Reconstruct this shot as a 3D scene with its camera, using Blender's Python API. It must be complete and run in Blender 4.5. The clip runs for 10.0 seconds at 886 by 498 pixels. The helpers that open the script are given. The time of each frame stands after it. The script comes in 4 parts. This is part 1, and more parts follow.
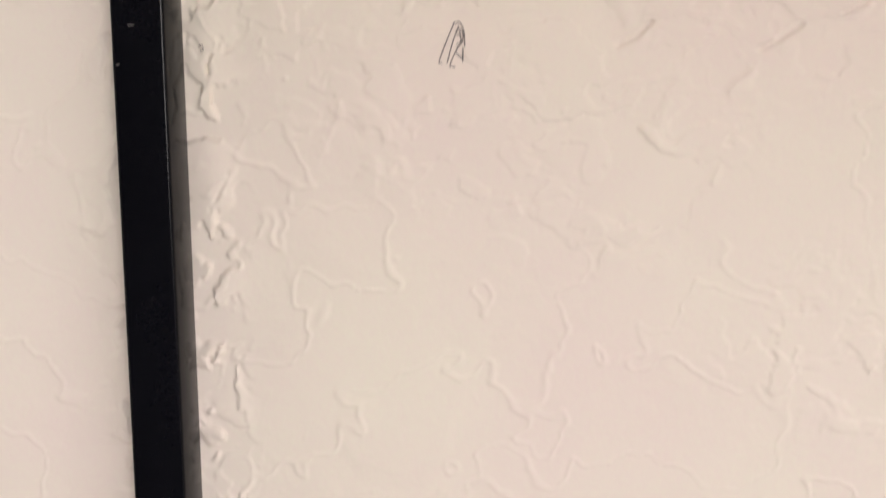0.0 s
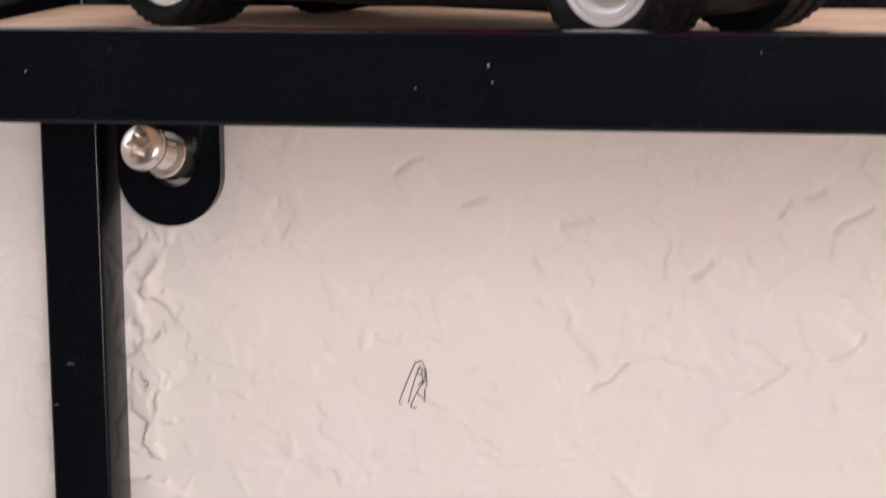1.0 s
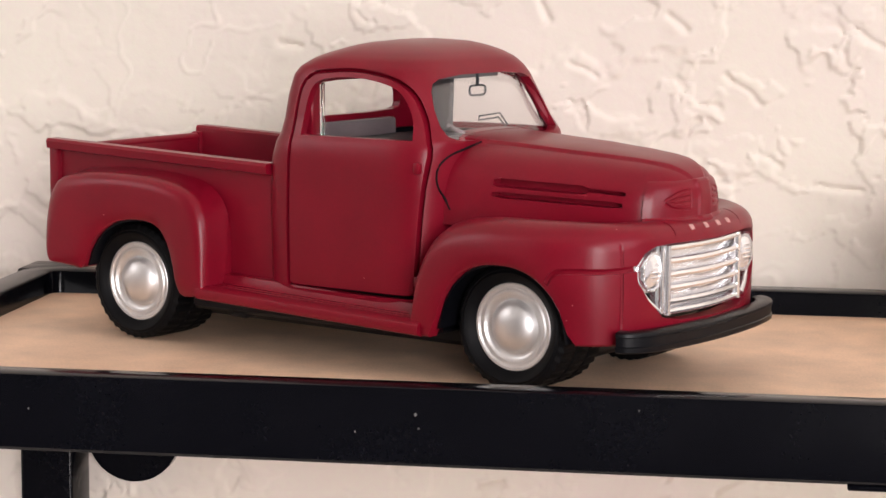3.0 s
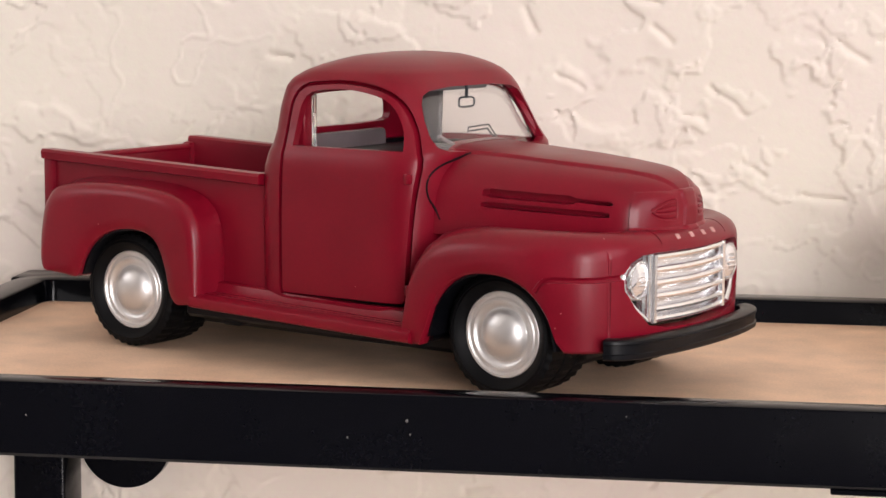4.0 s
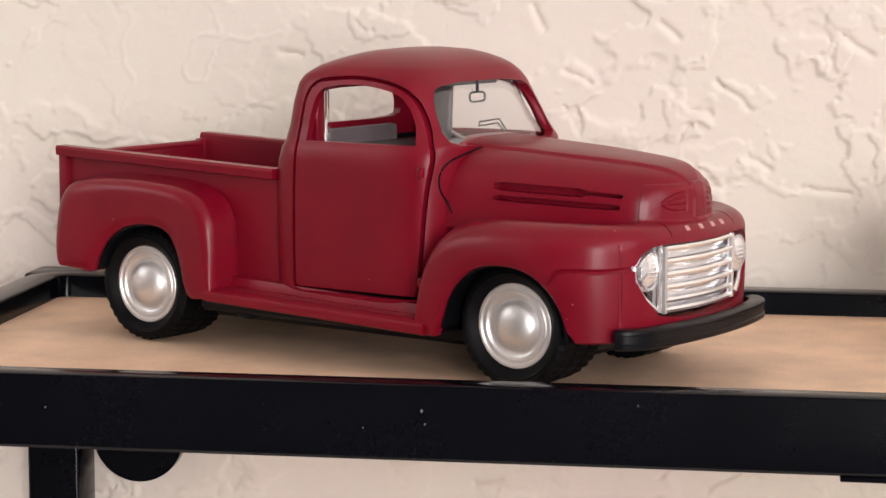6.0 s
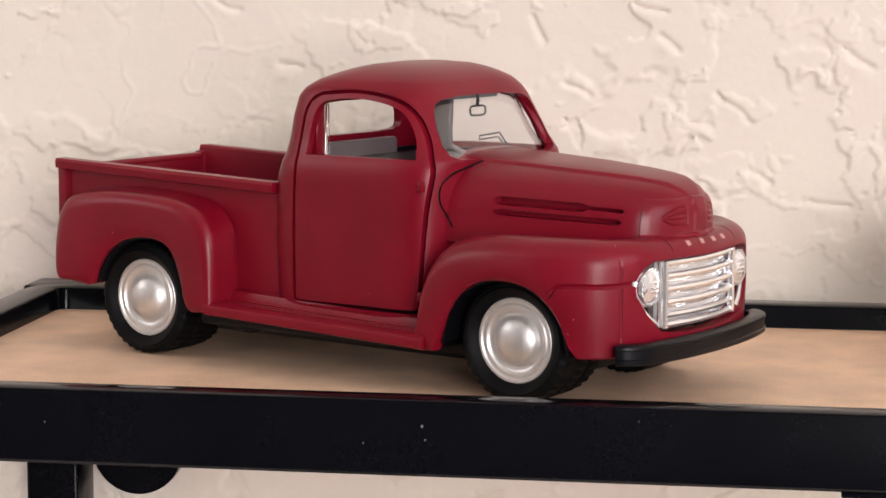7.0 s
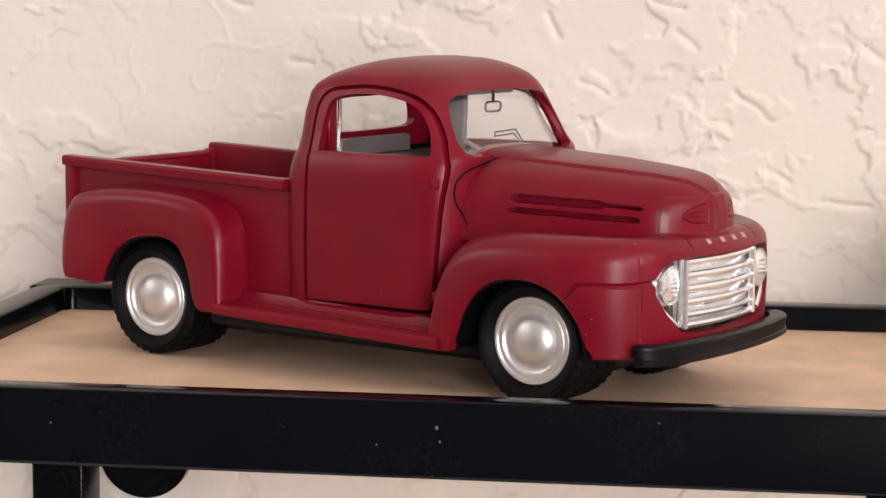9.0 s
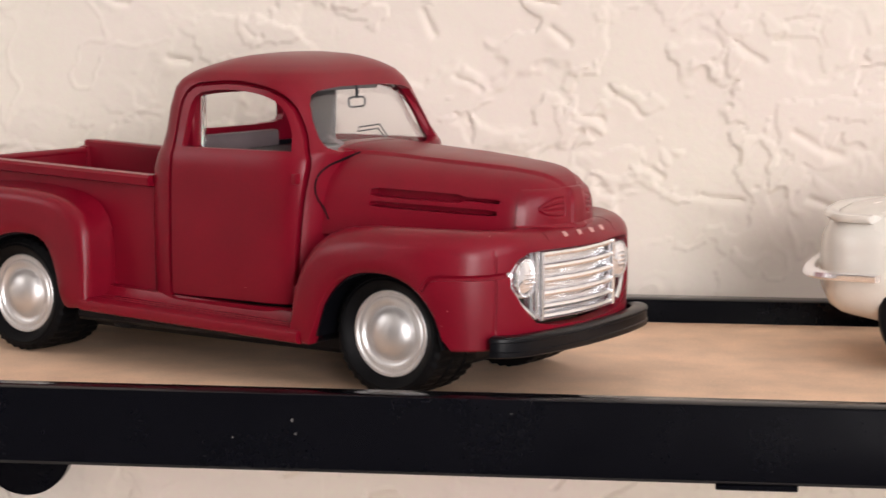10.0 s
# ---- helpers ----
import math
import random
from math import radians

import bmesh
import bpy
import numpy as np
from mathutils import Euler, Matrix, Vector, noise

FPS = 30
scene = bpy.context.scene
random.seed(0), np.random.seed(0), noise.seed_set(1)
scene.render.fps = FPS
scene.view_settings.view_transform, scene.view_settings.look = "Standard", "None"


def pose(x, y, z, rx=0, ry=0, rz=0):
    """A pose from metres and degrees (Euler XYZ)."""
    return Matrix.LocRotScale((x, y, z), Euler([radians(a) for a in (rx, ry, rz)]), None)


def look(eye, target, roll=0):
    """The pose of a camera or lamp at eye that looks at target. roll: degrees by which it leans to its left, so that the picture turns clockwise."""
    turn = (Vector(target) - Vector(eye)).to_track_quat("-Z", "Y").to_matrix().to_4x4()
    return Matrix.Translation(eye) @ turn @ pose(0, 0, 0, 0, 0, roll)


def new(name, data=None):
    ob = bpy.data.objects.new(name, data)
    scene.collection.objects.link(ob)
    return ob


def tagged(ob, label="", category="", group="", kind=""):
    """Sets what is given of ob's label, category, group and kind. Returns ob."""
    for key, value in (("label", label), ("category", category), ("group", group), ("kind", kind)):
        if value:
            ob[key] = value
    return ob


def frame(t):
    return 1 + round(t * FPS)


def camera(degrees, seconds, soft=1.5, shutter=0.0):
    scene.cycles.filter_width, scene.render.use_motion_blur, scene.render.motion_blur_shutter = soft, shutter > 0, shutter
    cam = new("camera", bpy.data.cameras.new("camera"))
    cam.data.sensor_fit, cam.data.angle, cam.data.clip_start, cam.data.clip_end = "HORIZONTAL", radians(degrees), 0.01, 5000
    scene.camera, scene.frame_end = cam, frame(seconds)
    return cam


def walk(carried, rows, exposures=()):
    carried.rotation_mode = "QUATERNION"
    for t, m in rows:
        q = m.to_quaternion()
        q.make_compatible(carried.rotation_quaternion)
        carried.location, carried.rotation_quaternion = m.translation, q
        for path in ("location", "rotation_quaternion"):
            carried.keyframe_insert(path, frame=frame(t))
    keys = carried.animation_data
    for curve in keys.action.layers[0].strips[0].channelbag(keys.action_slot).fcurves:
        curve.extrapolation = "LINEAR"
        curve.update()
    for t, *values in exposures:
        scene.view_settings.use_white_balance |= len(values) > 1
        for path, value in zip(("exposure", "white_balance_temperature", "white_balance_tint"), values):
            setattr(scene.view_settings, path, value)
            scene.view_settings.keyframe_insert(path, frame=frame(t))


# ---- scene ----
FOV = 22.70
cam = camera(FOV, 10.0, soft=1.5, shutter=0.3)

# camera path: seconds, place in millimetres, yaw, pitch and roll in degrees
PATH = [
    (0, 52.59, -300.96, -5.34, 11.939, -13.988, -0.847),
    (0.5, 51.48, -285.89, 14.96, 11.761, -12.170, -0.688),
    (1, 44.67, -268.05, 27.01, 10.639, -10.314, -0.500),
    (1.5, 62.79, -259.98, 40.53, 10.307, -9.476, -0.141),
    (2, 57.52, -269.87, 46.49, 9.901, -8.928, 0.037),
    (2.5, 54.09, -304.12, 66.36, 9.214, -8.014, 0.241),
    (4, 52.37, -325.47, 69.75, 8.187, -7.404, 0.438),
    (4.5, 52.96, -326.18, 68.98, 8.153, -7.288, 0.315),
    (5, 53.80, -330.11, 70.08, 8.314, -7.361, 0.120),
    (5.5, 52.09, -330.43, 68.91, 8.217, -7.377, 0.143),
    (7, 50.22, -329.63, 70.37, 8.093, -7.237, 0.250),
    (7.5, 50.11, -326.99, 71.62, 8.083, -7.037, 0.323),
    (8, 50.14, -328.89, 70.54, 8.120, -7.058, 0.323),
    (8.5, 46.70, -326.16, 69.90, 8.149, -7.040, 0.386),
    (9, 47.64, -322.56, 67.85, 8.229, -7.032, 0.366),
    (9.5, 51.70, -322.52, 66.55, 7.756, -7.051, 0.314),
    (10, 61.17, -323.81, 67.03, 6.702, -6.991, 0.202),
]


def eye_pose(x, y, z, yaw, pitch, roll):
    """A camera that looks along +y, turned left by yaw, up by pitch, leaning by roll."""
    turn = Euler((radians(90 + pitch), 0, radians(yaw))).to_matrix().to_4x4()
    return Matrix.Translation((x * 0.001, y * 0.001, z * 0.001)) @ turn @ pose(0, 0, 0, 0, 0, roll)


walk(cam, [(row[0], eye_pose(*row[1:])) for row in PATH],
     exposures=[(0, 0.0, 6750, 11), (0.6, 0.05, 6500, 13), (1.0, 0.1, 6300, 15), (1.5, 0.15, 6250, 17), (2.0, 0.2, 6300, 18), (2.5, 0.2, 6550, 15), (4.0, 0.1, 6700, 13), (10.0, 0.08, 6700, 13)])

# ---- light: daylight from behind and beside the camera, plus an added left fill, room closed all round ----
world = bpy.data.worlds.new("sky")
scene.world = world
world.use_nodes = True
wn = world.node_tree
sky = wn.nodes.new("ShaderNodeTexSky")
sky.sky_type, sky.sun_disc = "NISHITA", False
sky.sun_elevation, sky.sun_rotation = radians(40), radians(200)
wn.links.new(sky.outputs[0], wn.nodes["Background"].inputs[0])
wn.nodes["Background"].inputs[1].default_value = 0.1


def daylight_panel(name, place, target, sx, sy, watts, colour):
    lamp = bpy.data.lights.new(name, "AREA")
    lamp.shape, lamp.size, lamp.size_y, lamp.energy, lamp.color = "RECTANGLE", sx, sy, watts, colour
    ob = new(name, lamp)
    ob.matrix_world = look(place, target)
    return ob


daylight_panel("room_daylight", (1.17, -0.95, 0.6), (0.0, -0.4, -0.2), 0.9, 0.8, 8, (0.985, 0.97, 1.0))
# fill lamp added to lift the board's left end, no known window there
daylight_panel("room_daylight", (-1.87, -0.45, 0.85), (0, 0.0, 0.0), 0.7, 0.7, 5, (1.0, 0.96, 0.92))
daylight_panel("room_daylight", (0.8, -2.17, 0.34), (0.4, -0.2, -0.3), 0.7, 0.9, 34, (1.0, 0.975, 0.985))


# ---- materials ----
def mat(name, colour, rough=0.5, metal=0.0, vary=0.12, size=0.004, grain=0.0006, bump=0.1, depth=0.0002, rough_vary=0.08, coat=0.0, spec=0.5, other=None):
    """A surface with stains at one size, grain at a finer one, and fine relief; sizes in metres."""
    m = bpy.data.materials.new(name)
    m.use_nodes = True
    nt = m.node_tree
    bs = nt.nodes["Principled BSDF"]
    tc = nt.nodes.new("ShaderNodeTexCoord")

    def tex(scale, detail):
        n = nt.nodes.new("ShaderNodeTexNoise")
        n.inputs["Scale"].default_value, n.inputs["Detail"].default_value = scale, detail
        nt.links.new(tc.outputs["Object"], n.inputs["Vector"])
        return n

    big, fine = tex(1 / size, 4), tex(1 / grain, 3)
    mixv = nt.nodes.new("ShaderNodeMath")
    mixv.operation = "MULTIPLY_ADD"
    nt.links.new(fine.outputs[0], mixv.inputs[0])
    mixv.inputs[1].default_value = 0.5
    nt.links.new(big.outputs[0], mixv.inputs[2])
    ramp = nt.nodes.new("ShaderNodeValToRGB")
    ramp.color_ramp.elements[0].position, ramp.color_ramp.elements[1].position = 0.45, 1.05
    ramp.color_ramp.elements[0].color = (*[c * (1 - vary) for c in colour], 1)
    ramp.color_ramp.elements[1].color = (*[min(1, c * (1 + vary)) for c in (other or colour)], 1)
    nt.links.new(mixv.outputs[0], ramp.inputs[0])
    nt.links.new(ramp.outputs[0], bs.inputs["Base Color"])
    rr = nt.nodes.new("ShaderNodeMapRange")
    rr.inputs["To Min"].default_value, rr.inputs["To Max"].default_value = max(0.02, rough - rough_vary), min(1, rough + rough_vary)
    nt.links.new(big.outputs[0], rr.inputs["Value"])
    nt.links.new(rr.outputs[0], bs.inputs["Roughness"])
    bs.inputs["Metallic"].default_value, bs.inputs["Coat Weight"].default_value = metal, coat
    bs.inputs["Specular IOR Level"].default_value = spec
    if bump:
        bp = nt.nodes.new("ShaderNodeBump")
        bp.inputs["Strength"].default_value, bp.inputs["Distance"].default_value = bump, depth
        nt.links.new(fine.outputs[0], bp.inputs["Height"])
        nt.links.new(bp.outputs[0], bs.inputs["Normal"])
    return m


def glass_mat(name, colour, rough=0.02):
    m = bpy.data.materials.new(name)
    m.use_nodes = True
    bs = m.node_tree.nodes["Principled BSDF"]
    bs.inputs["Base Color"].default_value = (*colour, 1)
    bs.inputs["Transmission Weight"].default_value, bs.inputs["Roughness"].default_value, bs.inputs["IOR"].default_value = 1.0, rough, 1.45
    return m


PLASTER = mat("wall_plaster", (0.76, 0.655, 0.61), 0.75, vary=0.03, size=0.05, grain=0.0012, bump=0.12, other=(0.715, 0.675, 0.575), depth=0.0004)
ROOM = mat("room_paint", (0.64, 0.6, 0.58), 0.8, vary=0.04, size=0.3, grain=0.01, bump=0.1, depth=0.001)
# unseen wall behind the camera, made dark so the black bars reflect little
SOUTH = mat("unseen_dark_wall", (0.2, 0.19, 0.19), 0.8, vary=0.06, size=0.3, grain=0.01, bump=0.1, depth=0.001)
CEIL = mat("ceiling_paint", (0.84, 0.83, 0.81), 0.85, vary=0.04, size=0.3, grain=0.01, bump=0.1, depth=0.001)
# unseen floor, made pale to bounce light onto the wall below the shelf
FLOOR_BOUNCE = mat("room_floor", (0.72, 0.68, 0.66), 0.8, vary=0.2, size=0.2, grain=0.01, bump=0.2, depth=0.003)
BLACK = mat("black_powder_coat", (0.0028, 0.003, 0.0046), 0.16, vary=0.2, size=0.02, grain=0.0007, bump=0.03, depth=0.00005, rough_vary=0.05, spec=0.14)
BOARD = mat("brown_fibreboard", (0.76, 0.525, 0.36), 0.62, vary=0.2, size=0.012, grain=0.0005, bump=0.15, depth=0.0001)
RED = mat("matt_red_paint", (0.178, 0.0026, 0.0128), 0.33, vary=0.12, size=0.012, grain=0.0004, bump=0.09, depth=0.00005, spec=0.28)
RUBBER = mat("black_rubber", (0.0022, 0.0022, 0.0028), 0.55, vary=0.3, size=0.004, grain=0.0004, bump=0.1, depth=0.00008, spec=0.12)
BLACK_PLASTIC = mat("black_plastic", (0.0028, 0.003, 0.0044), 0.36, vary=0.25, size=0.005, grain=0.0005, bump=0.06, depth=0.00005, spec=0.2)
SILVER = mat("silver_paint", (0.74, 0.73, 0.72), 0.42, metal=0.85, vary=0.05, size=0.004, grain=0.0003, bump=0.05, depth=0.00003)
CHROME = mat("chrome", (0.95, 0.95, 0.96), 0.2, metal=0.86, vary=0.04, size=0.003, grain=0.0005, bump=0.05, depth=0.00004, rough_vary=0.04)
STEEL = mat("zinc_steel", (0.66, 0.61, 0.55), 0.24, metal=1.0, vary=0.12, size=0.002, grain=0.0003, bump=0.12, depth=0.00005)
GREY = mat("grey_seat_plastic", (0.022, 0.026, 0.031), 0.5, vary=0.15, size=0.004, grain=0.0005, bump=0.06, depth=0.00005)
SEATBACK = mat("mauve_grey_plastic", (0.13, 0.10, 0.105), 0.5, vary=0.1, size=0.004, grain=0.0005, bump=0.05, depth=0.00005)
PILLAR = mat("dark_grey_plastic", (0.09, 0.085, 0.088), 0.5, vary=0.1, size=0.004, grain=0.0005, bump=0.05, depth=0.00005)
WHITE = mat("cream_enamel", (0.72, 0.69, 0.63), 0.25, vary=0.03, size=0.01, grain=0.0005, bump=0.02, depth=0.00003, coat=0.4)
LETTER = mat("pale_print", (0.5, 0.27, 0.25), 0.5, vary=0.2, size=0.001, grain=0.0003, bump=0.0)
PENCIL = mat("pencil_lead", (0.13, 0.12, 0.12), 0.6, vary=0.4, size=0.002, grain=0.0003, bump=0.0)
DUST = mat("pale_dust", (0.12, 0.11, 0.105), 0.8, vary=0.3, size=0.002, grain=0.0003, bump=0.0)
GLASS = glass_mat("clear_plastic", (0.96, 0.97, 0.97))
LENS = mat("silvered_lens", (0.9, 0.9, 0.92), 0.14, metal=0.75, vary=0.05, size=0.001, grain=0.0003, bump=0.2, depth=0.00005)


# ---- mesh helpers (all in millimetres) ----
def part(name, bm, material, parent=None, label="", smooth=True, angle=38):
    bmesh.ops.recalc_face_normals(bm, faces=bm.faces)
    me = bpy.data.meshes.new(name)
    bm.to_mesh(me)
    bm.free()
    me.transform(Matrix.Scale(0.001, 4))
    me.materials.append(material)
    if smooth:
        me.shade_smooth()
        me.set_sharp_from_angle(angle=radians(angle))
    ob = new(name, me)
    if parent:
        ob.parent = parent
    return tagged(ob, label)


def thing(name, label, category, m=None, group="", kind=""):
    ob = new(name)
    ob.empty_display_size = 0.01
    if m is not None:
        ob.matrix_world = m
    return tagged(ob, label, category, group, kind)


def box(bm, x0, x1, y0, y1, z0, z1, bevel=0.0, seg=2):
    r = bmesh.ops.create_cube(bm, size=1.0)
    vs = r["verts"]
    for v in vs:
        v.co = Vector(((x0 + x1) / 2 + v.co.x * (x1 - x0), (y0 + y1) / 2 + v.co.y * (y1 - y0), (z0 + z1) / 2 + v.co.z * (z1 - z0)))
    if bevel:
        es = list({e for v in vs for e in v.link_edges})
        bmesh.ops.bevel(bm, geom=es, offset=bevel, segments=seg, profile=0.5, affect="EDGES")
    return bm


def slab(x0, x1, y0, y1, z0, z1, bevel=0.0, seg=2):
    return box(bmesh.new(), x0, x1, y0, y1, z0, z1, bevel, seg)


def loft(rings, closed=True, cap=True, bm=None):
    """Skin rings of points, each with the same count."""
    bm = bm or bmesh.new()
    rows = [[bm.verts.new(p) for p in ring] for ring in rings]
    n = len(rows[0])
    for a, b in zip(rows, rows[1:]):
        for i in range(n if closed else n - 1):
            j = (i + 1) % n
            bm.faces.new((a[i], a[j], b[j], b[i]))
    if cap and closed:
        bm.faces.new(rows[0][::-1])
        bm.faces.new(rows[-1])
    return bm


def lathe(profile, n=48, axis="y", centre=(0, 0, 0), bm=None):
    """Turn (radius, along) pairs round an axis through centre."""
    bm = bm or bmesh.new()
    cx, cy, cz = centre
    rings = []
    for r, h in profile:
        ring = []
        for k in range(n):
            c, s = math.cos(2 * math.pi * k / n) * r, math.sin(2 * math.pi * k / n) * r
            ring.append((cx + c, cy + h, cz + s) if axis == "y" else (cx + c, cy + s, cz + h) if axis == "z" else (cx + h, cy + c, cz + s))
        rings.append(ring)
    return loft(rings, bm=bm)


def tube(points, radius, n=8, bm=None, closed=False):
    """A round rod along points."""
    bm = bm or bmesh.new()
    pts = [Vector(p) for p in points]
    rows = []
    for i, p in enumerate(pts):
        a = pts[i - 1] if i or closed else p
        b = pts[(i + 1) % len(pts)] if i < len(pts) - 1 or closed else p
        d = (b - a).normalized()
        u = d.cross(Vector((0, 0, 1)) if abs(d.z) < 0.9 else Vector((1, 0, 0))).normalized()
        w = d.cross(u)
        rows.append([p + (u * math.cos(2 * math.pi * k / n) + w * math.sin(2 * math.pi * k / n)) * radius for k in range(n)])
    if closed:
        rows.append(rows[0])
    return loft(rows, cap=not closed, bm=bm)


def prism(outline, low, high, axis="y"):
    """An outline of pairs pushed along an axis: y (pairs x, z), x (pairs y, z) or z (pairs x, y)."""
    def at(p, h):
        return (p[0], h, p[1]) if axis == "y" else (h, p[0], p[1]) if axis == "x" else (p[0], p[1], h)
    return loft([[at(p, low) for p in outline], [at(p, high) for p in outline]])


def carve(bm, cutters, operation="DIFFERENCE"):
    """Cut closed shapes out of a closed shape."""
    def temp(b):
        bmesh.ops.recalc_face_normals(b, faces=b.faces)
        me = bpy.data.meshes.new("temp")
        b.to_mesh(me)
        b.free()
        return new("temp", me)
    base = temp(bm)
    obs = [temp(c) for c in cutters]
    for o in obs:
        md = base.modifiers.new("cut", "BOOLEAN")
        md.operation, md.solver, md.object = operation, "EXACT", o
    me = bpy.data.meshes.new_from_object(base.evaluated_get(bpy.context.evaluated_depsgraph_get()))
    out = bmesh.new()
    out.from_mesh(me)
    for o in (base, *obs):
        old = o.data
        bpy.data.objects.remove(o)
        bpy.data.meshes.remove(old)
    bpy.data.meshes.remove(me)
    bmesh.ops.remove_doubles(out, verts=out.verts, dist=0.005)
    return out


def spline(points, n):
    """Points spread evenly by length along a smooth curve through the given ones."""
    P = [np.array(p, float) for p in points]
    P = [2 * P[0] - P[1]] + P + [2 * P[-1] - P[-2]]
    dense = []
    for i in range(1, len(P) - 2):
        for t in np.linspace(0, 1, 24, endpoint=False):
            a, b, c, d = P[i - 1:i + 3]
            dense.append(0.5 * (2 * b + (c - a) * t + (2 * a - 5 * b + 4 * c - d) * t * t + (3 * b - a - 3 * c + d) * t ** 3))
    dense = np.array(dense + [P[-2]])
    s = np.concatenate([[0], np.cumsum(np.linalg.norm(np.diff(dense, axis=0), axis=1))])
    return [tuple(np.interp(v, s, dense[:, k]) for k in range(dense.shape[1])) for v in np.linspace(0, s[-1], n)]


# ---- the plastered wall ----
def value_noise(x, y, seed):
    """Smooth noise from -1 to 1 on arrays."""
    rng = np.random.RandomState(seed)
    grid = rng.uniform(-1, 1, (128, 128))
    xi, yi = np.floor(x).astype(int), np.floor(y).astype(int)
    fx, fy = x - xi, y - yi
    fx, fy = fx * fx * (3 - 2 * fx), fy * fy * (3 - 2 * fy)
    g = lambda a, b: grid[a % 128, b % 128]
    return (g(xi, yi) * (1 - fx) + g(xi + 1, yi) * fx) * (1 - fy) + (g(xi, yi + 1) * (1 - fx) + g(xi + 1, yi + 1) * fx) * fy


def fbm(x, y, seed, octaves=3):
    return sum(value_noise(x * 2 ** k + 17 * k, y * 2 ** k + 5 * k, seed + k) * 0.5 ** k for k in range(octaves))


def step(a, b, v):
    t = np.clip((v - a) / (b - a), 0, 1)
    return t * t * (3 - 2 * t)


WALL_Y = 128.0
GOUGES = [(41.9, 44.9, 49.1, 39.8, 0.7), (3.1, 60.6, 5.4, 55.4, 0.6), (29.8, 57.4, 33.3, 54.0, 0.7), (10.8, 47.9, 16.7, 45.7, 0.5), (37.0, 39.6, 41.1, 38.5, 0.5), (-64.3, 65.3, -59.5, 61.8, 0.6),
          (49.3, 30.5, 53.9, 27.7, 0.6), (59.7, 23.8, 68.9, 21.6, 0.6), (68.0, 53.8, 72.6, 50.4, 0.7), (-51.1, 50.1, -46.2, 49.0, 0.5), (25.6, 63.7, 31.4, 62.0, 0.5), (80.5, 36.0, 88.0, 31.5, 0.8), (84.0, 22.5, 90.5, 19.8, 0.7)]

LOW_DENTS = [(41.0, -40.8, 48.4, -36.2, 0.6), (24.4, -71.6, 33.5, -67.0, 0.6), (-2.6, -71.0, 4.7, -68.0, 0.5), (16.4, -50.7, 20.0, -48.9, 0.6), (31.2, -38.6, 34.4, -36.5, 0.5), (-6.9, -42.0, -2.5, -41.3, 0.6), (40.5, -63.9, 46.5, -59.6, 0.5), (37.4, -35.2, 40.4, -34.1, 0.6), (-38.4, -31.5, -34.7, -29.8, 0.5), (-25.7, -37.6, -21.5, -36.4, 0.5)]


def plaster_relief(X, Z):
    """Knock-down plaster: trowelled flat islands with crisp broken edges, in millimetres towards the room."""
    wx, wz = X + 3 * fbm(X / 9, Z / 9, 31), Z + 3 * fbm(X / 9, Z / 9, 47)
    n1 = fbm(wx / 12, wz / 9, 3, 4)
    n2 = fbm(wx / 8 + 40, wz / 6, 11, 4)
    cover = step(-0.35, 0.3, fbm(X / 45, Z / 45, 23, 2) + 0.5 * step(-60, -10, Z) - 0.1)
    soft = 0.04 + 0.38 * step(-0.15, 0.25, fbm(X / 10, Z / 10, 101, 2))
    cover = cover * (0.7 + 0.5 * step(-20, 5, Z))
    h = 0.44 * step(0.10, 0.10 + soft, n1) * cover + 0.3 * step(0.20, 0.20 + soft, n2) * cover
    h += 0.18 * step(-0.05, 0.5, fbm(X / 22, Z / 22, 61, 2))
    h += 0.035 * fbm(X / 4.0, Z / 3.0, 71, 2) + 0.26 * (1 - cover) * (1 - step(0.0, 0.07, np.abs(fbm(wx / 19, wz / 19, 83, 3))))
    # gouges left by the trowel, each with a raised lip below
    for x0, z0, x1, z1, w in GOUGES + LOW_DENTS:
        ex, ez = x1 - x0, z1 - z0
        t = np.clip(((wx * 0.4 + X * 0.6 - x0) * ex + (wz * 0.4 + Z * 0.6 - z0) * ez) / (ex * ex + ez * ez), 0, 1)
        away = ((wx * 0.4 + X * 0.6 - x0 - t * ex) ** 2 + (wz * 0.4 + Z * 0.6 - z0 - t * ez) ** 2) ** 0.5
        low = ((X - x0 - t * ex) ** 2 + (Z - z0 - t * ez + 1.6) ** 2) ** 0.5
        h += 0.35 * np.exp(-(low / 1.6) ** 2) * np.sin(np.pi * np.clip(t, 0.1, 0.9)) - 0.75 * np.exp(-(away / w) ** 2)
    # rough ridges of paint along both sides of the upright
    band = np.exp(-((X + 87) / 5.0) ** 2) + 0.7 * np.exp(-((X + 107) / 4.0) ** 2)
    h += 1.15 * band * step(-30, -55, Z) * step(-0.1, 0.2, fbm(wx / 4, wz / 6, 131, 3))
    return h


